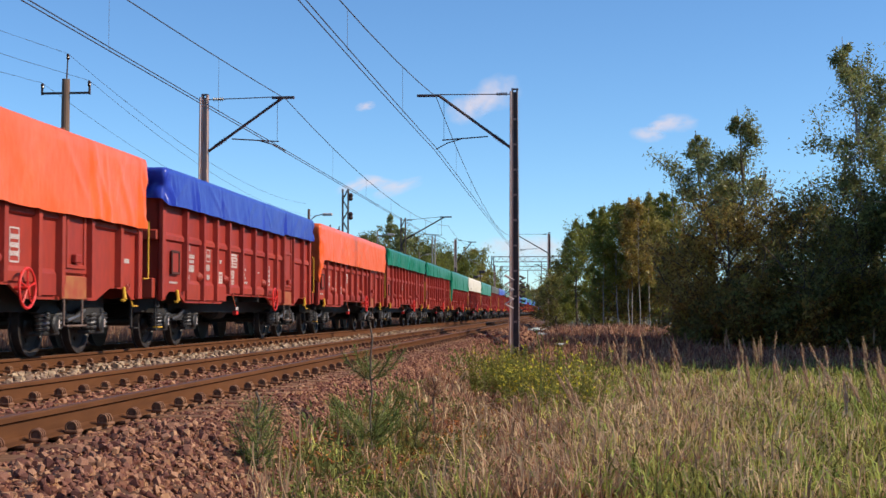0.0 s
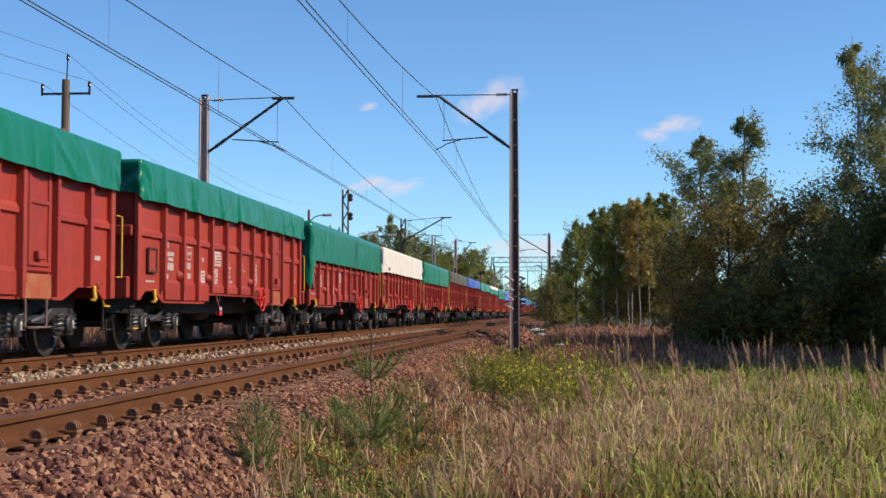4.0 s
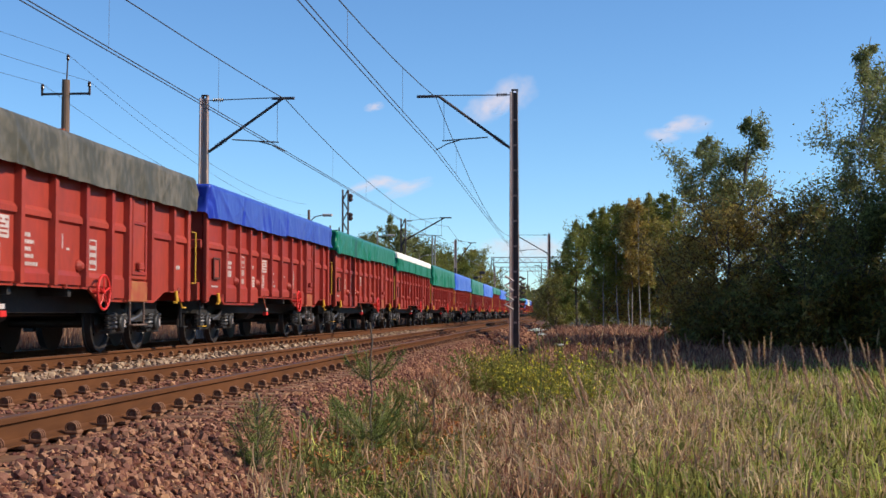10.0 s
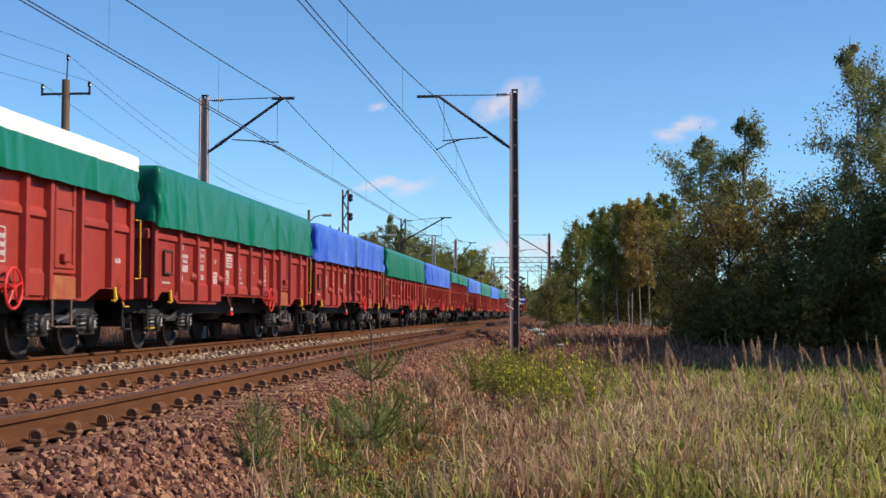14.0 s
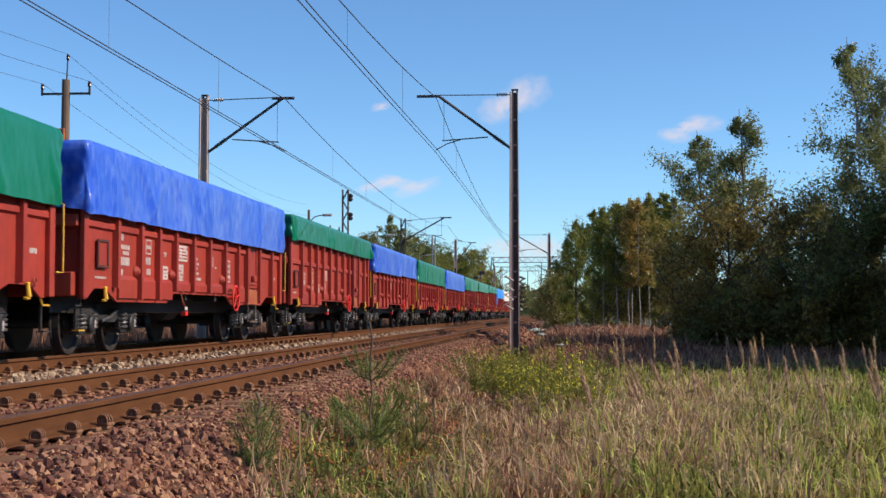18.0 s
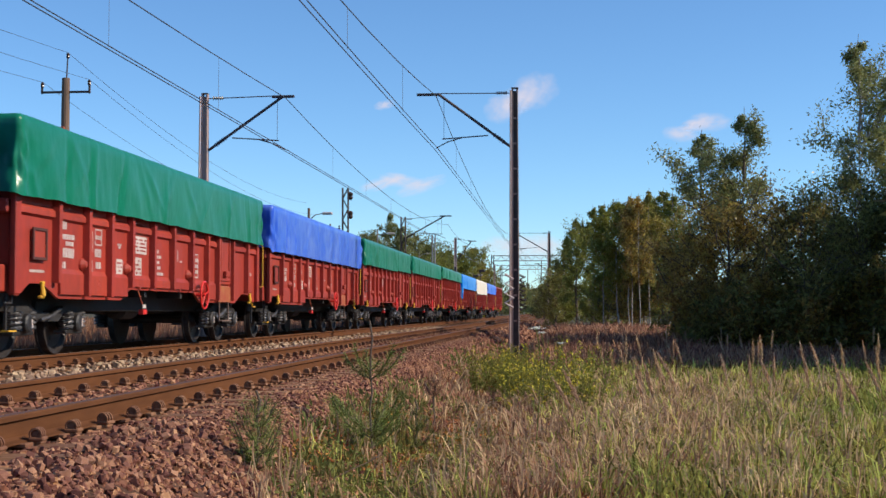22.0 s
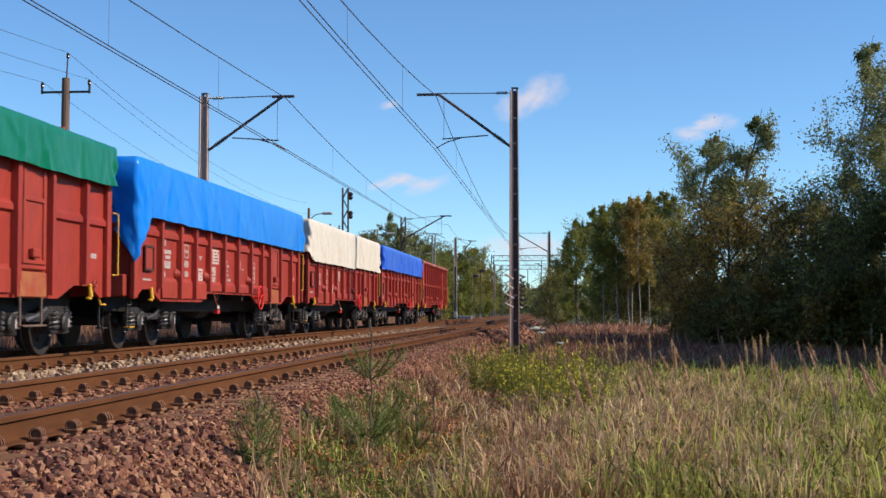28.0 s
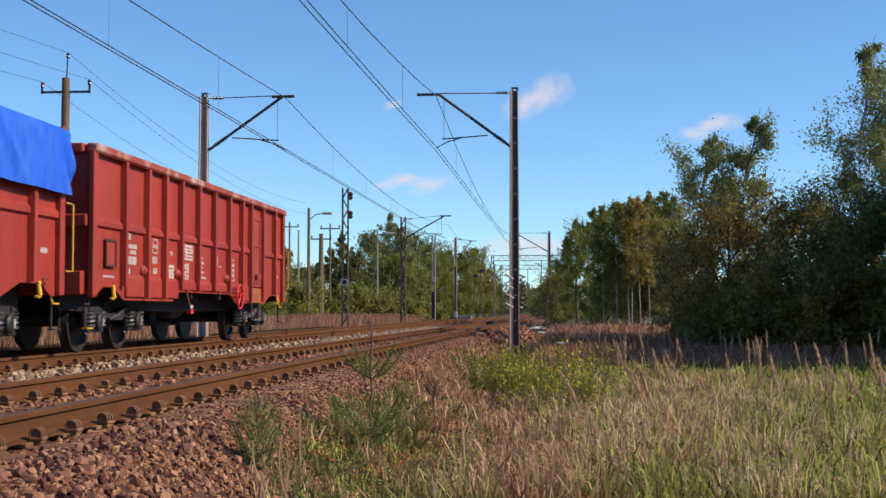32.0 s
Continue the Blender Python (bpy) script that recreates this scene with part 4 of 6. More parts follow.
MESS, CONT = 7.49, 5.8
MESS_B, CONT_B = 7.25, 5.62
overhead([(-25, TRACK_A + 0.35, 1.36, 0.2), (41.5, TRACK_A, 1.5, 0.0), (115, TRACK_A + 0.25, 1.4, 0), (188, TRACK_A - 0.1, 1.4, 0), (260, TRACK_A, 1.0, 0), (420, TRACK_A, 0, 0)], MESS, CONT)
overhead([(-32, TRACK_B + 0.25, 0.71, 0.02), (40, TRACK_B + 0.45, 0.95, 0.0), (100, TRACK_B + 0.7, 0.5, 0), (129, TRACK_B + 0.8, 0.8, 0), (205, TRACK_B, 0.8, 0), (420, TRACK_B, 0, 0)], MESS_B, CONT_B)
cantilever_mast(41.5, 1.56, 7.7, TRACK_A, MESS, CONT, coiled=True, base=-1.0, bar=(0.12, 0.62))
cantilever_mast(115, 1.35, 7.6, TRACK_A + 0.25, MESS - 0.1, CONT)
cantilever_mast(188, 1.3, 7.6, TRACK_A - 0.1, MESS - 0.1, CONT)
cantilever_mast(40, 11.17, 7.42, TRACK_B + 0.45, MESS_B, CONT_B, bar=(0.43, 0.28))
cantilever_mast(88, 10.85, 7.0, TRACK_B - 0.2, 7.0, 5.52, twin=False)
cantilever_mast(129, 10.7, 7.9, TRACK_B + 0.9, 7.5, 5.58)


# ---- poles, signals and gantries beyond the tracks ----
def spot(px, x):
    """Sideways place of what shows at a picture column, x metres along."""
    return (1000 - px) * x / (2350.0 - 0.0927 * (1000 - px))


def power_pole():
    x, y = 42.0, 16.45
    p = thing("power_pole", "weathered brown power pole with a steel crossarm", "pole", (x, y, -0.6))
    part("shaft", Shape().rod((0, 0, 0), (0, 0, 8.95), 0.17, 0.13, 12), WOODPOLE, p)
    part("crossarm", Shape().box(-0.03, 0.03, -0.8, 0.82, 8.45, 8.52).box(-0.03, 0.03, 0.78, 0.84, 8.43, 8.73).box(-0.03, 0.03, -0.84, -0.78, 8.43, 8.79), MASTDARK, p)
    part("top_rod", Shape().rod((0, -0.02, 8.85), (0, -0.06, 9.8), 0.025), MASTDARK, p)
    for yy, z in ((0.8, 8.73), (-0.8, 8.79), (-0.06, 9.7)):
        part("insulator", Shape().turned([(z - 0.1, 0.03), (z - 0.05, 0.06), (z, 0.045), (z + 0.04, 0.06), (z + 0.1, 0.03)], "z", 10, (0, yy, 0)), CERAMIC, p)
    part("strap_box", Shape().box(-0.26, -0.12, -0.05, 0.16, 6.9, 7.3, 0.02), OCHRE, p)
    for yy, z in ((17.25, 8.23), (15.65, 8.29), (16.39, 9.2)):
        w = thing("power_line", "thin dark power line running from pole to pole", "power line", (0, 0, 0), group="power lines")
        part("wire", Shape().tube(curve((-35, yy + 1.0, z), (x, yy, z), 1.3) + curve((x, yy, z), (95, yy + 2.5, z - 0.6), 1.0)[1:], 0.007, 5), WIRE, w)


def lamp_post(px, x, top, head=0, mat=None, cross=False, thick=0.1, foot=-0.5):
    """A pole; head: how far its lamp reaches to the right."""
    y = spot(px, x)
    p = thing("street_lamp" if head else "utility_pole", "grey lamp post with a curved arm" if head else "weathered utility pole beyond the tracks", "lamp post" if head else "pole", (x, y, foot),
              group="poles beyond the tracks")
    part("shaft", Shape().rod((0, 0, 0), (0, 0, top - foot), thick * 1.2, thick * 0.8, 8), mat or GREYPOLE, p)
    if head:
        part("arm", Shape().tube([(0, 0, top - foot - 0.9), (0, -head * 0.5, top - foot - 0.5), (0, -head, top - foot - 0.4)], 0.04), GALV, p)
        part("lamp_head", Shape().box(-0.12, 0.12, -head - 0.75, -head, top - foot - 0.5, top - foot - 0.3, 0.05), WHITE, p)
    if cross:
        part("crossarm", Shape().box(-0.05, 0.05, -0.9, 0.9, top - foot - 0.5, top - foot - 0.4), MASTDARK, p)
        for yy in (-0.8, 0.8):
            part("insulator", Shape().turned([(top - foot - 0.4, 0.04), (top - foot - 0.25, 0.07), (top - foot - 0.15, 0.04)], "z", 8, (0, yy, 0)), CERAMIC, p)


def signal_masts():
    # tall lattice post with insulators and a plate
    x, y = 65.0, 10.93
    s = thing("lattice_post", "dark rusty lattice post with a white number plate", "post", (x, y, -0.6))
    part("lattice", lattice(Shape(), 0, 0, 0, 7.4, 0.22, 0.28, 0.03, 14), MASTDARK, s)
    for z in (5.85, 6.8):
        part("insulator", Shape().turned([(0, 0.05), (0.1, 0.13), (0.2, 0.09), (0.3, 0.13), (0.4, 0.05)], "z", 10, (0, -0.26, z)), CERAMIC, s)
    part("number_plate", Shape().box(-0.17, -0.14, -0.2, 0.2, 2.5, 2.85), WHITE, s)
    part("plate_print", Shape().box(-0.176, -0.171, -0.1, 0.1, 2.58, 2.78), BLACK, s)
    # colour-light signal
    x = 98.0
    y = spot(767, x)
    s = thing("railway_signal", "dark railway signal post with a boxed head", "signal", (x, y, -0.5), group="railway signals")
    part("post", Shape().rod((0, 0.08, 0), (0, 0.08, 6.8), 0.06).rod((0, -0.12, 0), (0, -0.12, 6.6), 0.05), GREYPOLE, s)
    part("signal_head", Shape().box(-0.1, 0.1, -0.13, 0.13, 0.6, 2.6, 0.03), BLACK, s)
    part("white_band", Shape().box(-0.13, 0.13, -0.13, 0.13, 3.3, 3.7), WHITE, s)
    part("hood_frame", Shape().tube([(0, 0.1, 5.9), (0, 0.1, 6.9), (0, -0.14, 6.9), (0, -0.14, 5.9)], 0.04), MASTDARK, s)
    x = 122.0
    y = spot(806, x)
    s = thing("railway_signal", "slim dark railway signal with a white base box", "signal", (x, y, -0.4), group="railway signals")
    part("post", Shape().rod((0, 0, 0), (0, 0, 5.2), 0.13, 0.09), BLACK, s)
    part("base_box", Shape().box(-0.2, 0.2, -0.16, 0.16, 0.45, 1.0, 0.02), WHITE, s)
    c = thing("cable_cabinet", "low pale concrete cable cabinet beside the track", "cabinet", (118, spot(824, 118), -0.4))
    part("body", Shape().box(-0.35, 0.35, -0.55, 0.55, 0, 0.55, 0.04), GREYPOLE, c)
    part("lid", Shape().box(-0.4, 0.4, -0.6, 0.6, 0.55, 0.63, 0.02), WHITE, c)
    for px, x in ((850, 140), (839, 160)):
        y = spot(px, x)
        s = thing("marker_post", "slim white-footed marker post beside the track", "post", (x, y, -0.5), group="marker posts")
        part("post", Shape().rod((0, 0, 0), (0, 0, 5.4), 0.05), MASTDARK, s)
        part("foot", Shape().box(-0.1, 0.1, -0.1, 0.1, 0, 0.9), WHITE, s)
        part("head", Shape().box(-0.15, 0.15, -0.5, 0.1, 5.3, 5.6, 0.05), MASTDARK, s)


def gantry(x, left, right, top):
    """A portal over all tracks: two lattice legs and a lattice beam, with droppers."""
    g = thing("signal_gantry", "grey lattice portal spanning the tracks", "gantry", (x, 0, -0.5), group="line portals")
    for y in (left, right):
        part("leg", lattice(Shape(), 0, y, 0, top + 0.5, 0.4, 0.4, 0.06, 12), MASTDARK, g)
    b = Shape()
    n = 22
    for z in (top - 0.5, top + 0.4):
        for dx in (-0.3, 0.3):
            b.rod((dx, right, z), (dx, left, z), 0.06, n=5)
    for i in range(n):
        ya, yb = right + (left - right) * i / n, right + (left - right) * (i + 1) / n
        za, zb = (top - 0.5, top + 0.4) if i % 2 else (top + 0.4, top - 0.5)
        b.rod((-0.3, ya, za), (-0.3, yb, zb), 0.04, n=4)
    part("beam", b, GALV, g)
    for y in (TRACK_A, TRACK_B):
        part("hanger", Shape().rod((0, y, top - 0.5), (0, y, CONT + 0.4), 0.07).rod((0, y, 7), (0, y + 1.6, 6.2), 0.05), MASTDARK, g)


power_pole()
lamp_post(512, 120, 8.9, mat=WOODPOLE, cross=True)
lamp_post(528, 115, 7.8, cross=False)
lamp_post(546, 95, 8.2, head=1.0, mat=WOODPOLE, thick=0.12)
lamp_post(568, 110, 7.2, mat=WOODPOLE, thick=0.22, cross=True)
lamp_post(584, 115, 8.4, mat=WOODPOLE, cross=True, thick=0.09)
lamp_post(668, 140, 9.4, head=1.1)
lamp_post(742, 180, 9.0, head=1.0)
lamp_post(836, 200, 6.6, head=0.8)
signal_masts()
gantry(228, 12.5, -4.0, 10.4)
gantry(290, 14.0, -5.0, 10.9)
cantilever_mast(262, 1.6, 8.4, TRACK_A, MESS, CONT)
cantilever_mast(205, 10.9, 8.0, TRACK_B, MESS, CONT)



# ---- plants ----
def leaf_quads(centres, size, rnd, flat=0.0, long=1.6):
    """Small pointed leaves round the given centres."""
    n = len(centres)
    a = rnd.normal(size=(n, 3))
    a[:, 2] *= 1 - flat
    a /= np.linalg.norm(a, axis=1)[:, None] + 1e-9
    b = np.cross(a, rnd.normal(size=(n, 3)))
    b /= np.linalg.norm(b, axis=1)[:, None] + 1e-9
    s = (size * rnd.uniform(0.6, 1.3, n))[:, None]
    v = np.stack([centres - a * s * long, centres + b * s * 0.55, centres + a * s * long, centres - b * s * 0.55], 1).reshape(-1, 3)
    f = np.arange(4 * n).reshape(n, 4)
    return v, f


def crown_points(rnd, height, base, radius, limbs, leaves, tip=0.1, spread=0.33, lean=(0, 0)):
    """Limb lines and leaf centres of a tree whose crown runs from base to height."""
    lines, pts = [], []
    for k in range(limbs):
        u = (k + rnd.uniform(0, 1)) / limbs
        z = base + (height - base) * u * 0.94
        reach = radius * (math.sin(math.pi * min(1, 0.2 + 0.8 * u)) ** 0.8 if u < 0.6 else (1 - u) / 0.4 * 0.88 + tip) * rnd.uniform(0.65, 1.25)
        ang = rnd.uniform(0, 2 * math.pi)
        rise = rnd.uniform(0.35, 1.0) * reach * (0.7 + u)
        p0 = np.array([lean[0] * z, lean[1] * z, z])
        p1 = p0 + np.array([reach * math.cos(ang), reach * math.sin(ang), rise])
        mid = (p0 + p1) / 2 + np.array([0, 0, 0.12 * reach])
        lines.append((p0, mid, p1))
        m = max(6, int(leaves / limbs * (0.4 + reach / radius)))
        # twigs off the limb
        twigs = rnd.integers(5, 9)
        for _ in range(twigs):
            q = rnd.uniform(0.3, 1.0)
            c = (1 - q) ** 2 * p0 + 2 * q * (1 - q) * mid + q * q * p1
            d = rnd.normal(size=3) * spread * reach * 0.75
            d[2] += 0.18 * reach
            e = c + d
            lines.append((c, (c + e) / 2, e))
            t = rnd.random((m // twigs, 1)) ** 0.7
            pts.append(c + (e - c) * t + rnd.normal(size=(m // twigs, 3)) * 0.085 * (0.6 + reach))
    return lines, np.concatenate(pts)


def wood(lines, height, r, rnd, lean=(0, 0), upto=1.0, twig=0.03):
    s = Shape()
    n = 8
    pts = [Vector((lean[0] * height * i / n + 0.04 * rnd.normal() * (0 < i < n), lean[1] * height * i / n + 0.04 * rnd.normal() * (0 < i < n), height * upto * i / n)) for i in range(n + 1)]
    for i in range(n):
        s.rod(pts[i], pts[i + 1], max(0.012, r * (1 - i / n) ** 0.8), max(0.01, r * (1 - (i + 1) / n) ** 0.8), 7, False)
    for k, (a, b, c) in enumerate(lines):
        q = twig * (1 if np.linalg.norm(c - a) > 0.8 else 0.5)
        s.rod(a, b, q, q * 0.7, 4, False)
        s.rod(b, c, q * 0.7, q * 0.25, 4, False)
    return s


def tree(name, label, at, height, base, radius, leaf, bark, limbs=34, leaves=9000, size=0.085, seed=1, r=0.11, lean=(0, 0), group="", split=None, spread=0.33, tip=0.1):
    """split: the height above which the crown is a part that the wind can move."""
    rnd = np.random.default_rng(seed)
    t = thing(name, label, "tree", at, group)
    lines, pts = crown_points(rnd, height, base, radius, limbs, leaves, tip, spread, lean)
    cut = split or 1e9
    low = [q for q in lines if q[0][2] < cut]
    high = [q for q in lines if q[0][2] >= cut]
    top = None
    if split:
        part("trunk", wood(low, split, r, rnd, lean, twig=r * 0.22), bark, t)
        top = part("upper_trunk", wood([(a - (lean[0] * split, lean[1] * split, split), b - (lean[0] * split, lean[1] * split, split), c - (lean[0] * split, lean[1] * split, split)) for a, b, c in high],
                                       height - split, r * 0.5, rnd, lean, twig=r * 0.2), bark, t, at=(lean[0] * split, lean[1] * split, split))
        hi = pts[pts[:, 2] >= split]
        v, f = leaf_quads(hi - (lean[0] * split, lean[1] * split, split), size, rnd)
        part("upper_crown", raw_mesh("upper_crown", v, f, leaf), None, top, "thin top of the crown that bends in the wind")
        pts = pts[pts[:, 2] < split + 0.3]
    else:
        part("trunk", wood(low, height, r, rnd, lean, twig=r * 0.22), bark, t)
    v, f = leaf_quads(pts, size, rnd)
    part("crown", raw_mesh("crown", v, f, leaf), None, t)
    return t, top


def ground_at(x, y):
    return float(ground_z(y) + unevenness(x, y) * 0.8)


swaying = []


def right_wood():
    g = "trees at the field's edge"
    rows = [
        # column, x, height, crown base, radius, leaf, leaves, seed
        ("birch_tree", "tall young birch with light thin leaves", 1525, 44, 10.8, 2.2, 2.0, LEAF_BIRCH, BIRCHBARK, 7600, 1, 7.2),
        ("birch_tree", "young birch with light green leaves", 1605, 45, 9.2, 2.0, 2.1, LEAF_BIRCH, BIRCHBARK, 7000, 2, 7.0),
        ("aspen_tree", "aspen with grey-green leaves, bending in the wind", 1318, 49.5, 9.2, 2.4, 1.4, LEAF_BIRCH, BARK, 6000, 3, 6.2),
        ("aspen_tree", "aspen with grey-green leaves, bending in the wind", 1242, 51, 8.6, 2.2, 1.4, LEAF_BIRCH, BARK, 6400, 4, 6.0),
        ("willow_bush", "broad olive-brown willow bush", 1290, 47, 5.4, 0.3, 2.2, LEAF_OLIVE, BARK, 6000, 5, None),
        ("willow_bush", "broad dark willow bush", 1228, 49, 4.6, 0.3, 1.5, LEAF_OLIVE, BARK, 5200, 6, None),
        ("willow_bush", "broad dark willow bush", 1420, 45, 5.0, 0.3, 2.2, LEAF_OLIVE, BARK, 6000, 7, None),
        ("willow_bush", "broad dark willow bush", 1530, 42, 4.9, 0.3, 2.3, LEAF_DARK, BARK, 8000, 8, None),
        ("willow_bush", "dark willow bush in the shade", 1360, 46.5, 4.2, 0.3, 1.9, LEAF_OLIVE, BARK, 4500, 9, None),
        ("birch_tree", "slender young birch with a pale trunk", 1095, 88, 9.2, 1.4, 1.5, LEAF_GREEN, BIRCHBARK, 5500, 10, None),
        ("alder_tree", "slender dark green alder", 1050, 94, 9.3, 0.8, 1.6, LEAF_GREEN, BARK, 6500, 11, None),
        ("birch_tree", "slender young birch with a pale trunk", 1140, 86, 9.2, 1.4, 1.5, LEAF_OLIVE, BIRCHBARK, 5500, 12, None),
        ("alder_tree", "slender dark green alder", 1020, 98, 8.8, 0.6, 1.4, LEAF_GREEN, BARK, 6000, 13, None),
        ("alder_tree", "slender dark green alder", 1175, 84, 9.5, 0.8, 1.9, LEAF_GREEN, BARK, 7000, 14, None),
        ("willow_bush", "dark low willow bush", 998, 108, 7.4, 0.2, 1.4, LEAF_DARK, BARK, 6000, 15, None),
        ("willow_bush", "dark low willow bush", 1075, 90, 3.4, 0.2, 1.8, LEAF_GREEN, BARK, 4000, 16, None),
        ("birch_tree", "slender young birch with a pale trunk", 1160, 85, 9.0, 1.8, 1.2, LEAF_OLIVE, BIRCHBARK, 3200, 21, None),
        ("birch_tree", "slender young birch with a pale trunk", 1115, 88, 9.2, 1.8, 1.1, LEAF_BANK, BIRCHBARK, 3200, 22, None),
        ("birch_tree", "slender young birch with a pale trunk", 1070, 90, 9.1, 1.8, 1.1, LEAF_GREEN, BIRCHBARK, 3200, 23, None),
        ("birch_tree", "slender young birch with a pale trunk", 1192, 83, 9.3, 1.6, 1.3, LEAF_GREEN, BIRCHBARK, 3200, 24, None),
        ("birch_tree", "slender young birch with a bare pale trunk", 1092, 82, 8.6, 3.2, 0.9, LEAF_GREEN, BIRCHBARK, 2600, 31, None),
        ("birch_tree", "slender young birch with a bare pale trunk", 1118, 81, 8.9, 3.2, 0.9, LEAF_OLIVE, BIRCHBARK, 2600, 32, None),
        ("birch_tree", "slender young birch with a bare pale trunk", 1113, 82, 8.4, 3.2, 0.9, LEAF_BANK, BIRCHBARK, 2600, 33, None),
        ("birch_tree", "slender young birch with a bare pale trunk", 1068, 83, 8.3, 3.2, 0.9, LEAF_GREEN, BIRCHBARK, 2600, 34, None),
        ("birch_tree", "slender young birch with a bare pale trunk", 1131, 80, 8.8, 3.2, 0.9, LEAF_OLIVE, BIRCHBARK, 2600, 35, None),
        ("birch_tree", "slender young birch with a bare pale trunk", 1150, 81, 9.2, 3.2, 0.9, LEAF_BANK, BIRCHBARK, 2600, 36, None),
        ("willow_bush", "dark low willow bush", 984, 103, 4.6, 0.2, 1.5, LEAF_DARK, BARK, 4000, 18, None),
        ("willow_bush", "dark low willow bush", 962, 150, 2.6, 0.2, 2.0, LEAF_DARK, BARK, 3000, 19, None),
        ("willow_bush", "dark low willow bush", 1130, 86, 3.4, 0.2, 2.0, LEAF_OLIVE, BARK, 4000, 17, None),
    ]
    for name, label, px, x, h, base, rad, leaf, bark, n, seed, split in rows:
        y = spot(px, x)
        t, top = tree(name, label, (x, y, ground_at(x, y) - 0.1), h, base, rad, leaf, bark, limbs=26 if split else 34, leaves=int(n * 1.8), size=0.046 if x < 60 else 0.058, seed=seed, group=g, split=split, tip=0.06, r=0.04 if base > 3 else 0.11)
        if top:
            swaying.append((top, seed))
    for k, (px, x) in enumerate(((1235, 47), (1262, 46.5), (1285, 46), (1330, 45), (1375, 44), (1425, 43), (1470, 42), (1520, 41.5), (1570, 41), (1620, 40), (1650, 40))):
        y = spot(px, x)
        tree("undergrowth_bush", "low dark bush at the wood's edge", (x, y, ground_at(x, y) - 0.15), 1.9 + 0.3 * (k % 3), 0.02, 1.2, LEAF_DARK if k % 2 and k < 10 else LEAF_OLIVE, BARK,
             limbs=22, leaves=5000, size=0.062, seed=900 + k, r=0.05, group="bushes at the wood's edge")
    # further trunks behind, which close the wood
    for k in range(9):
        rnd = random.Random(k + 50)
        x = 60 + 1.2 * k
        px = 1700 - 36 * k
        y = spot(px, x) - 1.5
        tree("alder_tree", "dark alder deep in the wood", (x, y, ground_at(x, y) - 0.1), rnd.uniform(3.2, 4.6), 0.3, rnd.uniform(1.8, 2.4), rnd.choice((LEAF_DARK, LEAF_OLIVE, LEAF_DARK)), BARK,
             limbs=24, leaves=2200, size=0.1, seed=60 + k, group=g)


def far_wood():
    """Trees and bushes beyond the tracks."""
    rnd = random.Random(5)
    g = "trees beyond the tracks"
    for px, x, h, rad, leaf in ((662, 175, 12.0, 3.0, LEAF_FAR), (690, 180, 15.2, 2.8, LEAF_BIRCH), (712, 178, 13.0, 2.6, LEAF_BIRCH), (735, 185, 12.2, 3.4, LEAF_FAR), (760, 195, 11.5, 3.4, LEAF_GREEN),
                                (788, 205, 10.8, 3.2, LEAF_FAR), (815, 200, 10.4, 2.8, LEAF_GREEN), (836, 210, 12.0, 2.4, LEAF_BANK), (852, 215, 9.6, 2.2, LEAF_BANK), (700, 160, 8.0, 3.0, LEAF_GREEN),
                                (770, 175, 7.6, 3.0, LEAF_GREEN), (640, 170, 9.0, 2.2, LEAF_FAR), (622, 190, 11.0, 1.3, LEAF_DARK), (606, 185, 13.4, 1.3, LEAF_DARK), (585, 190, 11.0, 1.4, LEAF_FAR), (560, 180, 8.0, 1.8, LEAF_DARK),
                                (530, 170, 6.8, 2.0, LEAF_FAR), (505, 160, 9.4, 1.8, LEAF_DARK), (880, 330, 8.0, 3.0, LEAF_FAR), (866, 300, 7.5, 3.0, LEAF_GREEN), (725, 165, 6.0, 2.6, LEAF_GREEN), (745, 170, 6.0, 2.6, LEAF_GREEN)):
        y = spot(px, x)
        tree("roadside_tree", "leafy tree with sunlit foliage beyond the tracks", (x, y, ground_at(x, y) - 0.2), h, 0.6, rad, leaf, BARK,
             limbs=34, leaves=7500, size=0.115, seed=100 + px, r=0.16, group=g, spread=0.4)
    for px, x, h, rad in ((440, 78, 2.6, 1.5), (460, 82, 2.8, 1.5), (480, 86, 3.0, 1.6), (505, 95, 3.4, 1.7), (530, 105, 3.7, 1.8), (555, 112, 3.8, 1.8), (580, 116, 3.8, 1.8), (605, 118, 3.7, 1.8), (630, 120, 3.5, 1.8),
                          (655, 122, 3.2, 1.8), (680, 124, 2.9, 1.7), (703, 126, 2.5, 1.6), (725, 128, 2.1, 1.5), (745, 130, 1.8, 1.4), (765, 132, 1.6, 1.3), (800, 150, 2.6, 1.7), (825, 165, 2.8, 2.0), (850, 180, 2.6, 2.0)):
        y = spot(px, x)
        leaf = LEAF_BANK if 500 < px < 780 and rnd.random() < 0.85 else LEAF_GREEN
        tree("roadside_bush", "yellowing green bush on the bank", (x, y, ground_at(x, y) - 0.2), h * 0.78, 0.05, rad, leaf, BARK,
             limbs=20, leaves=2600, size=0.1, seed=300 + px, r=0.05, group="bushes on the bank")


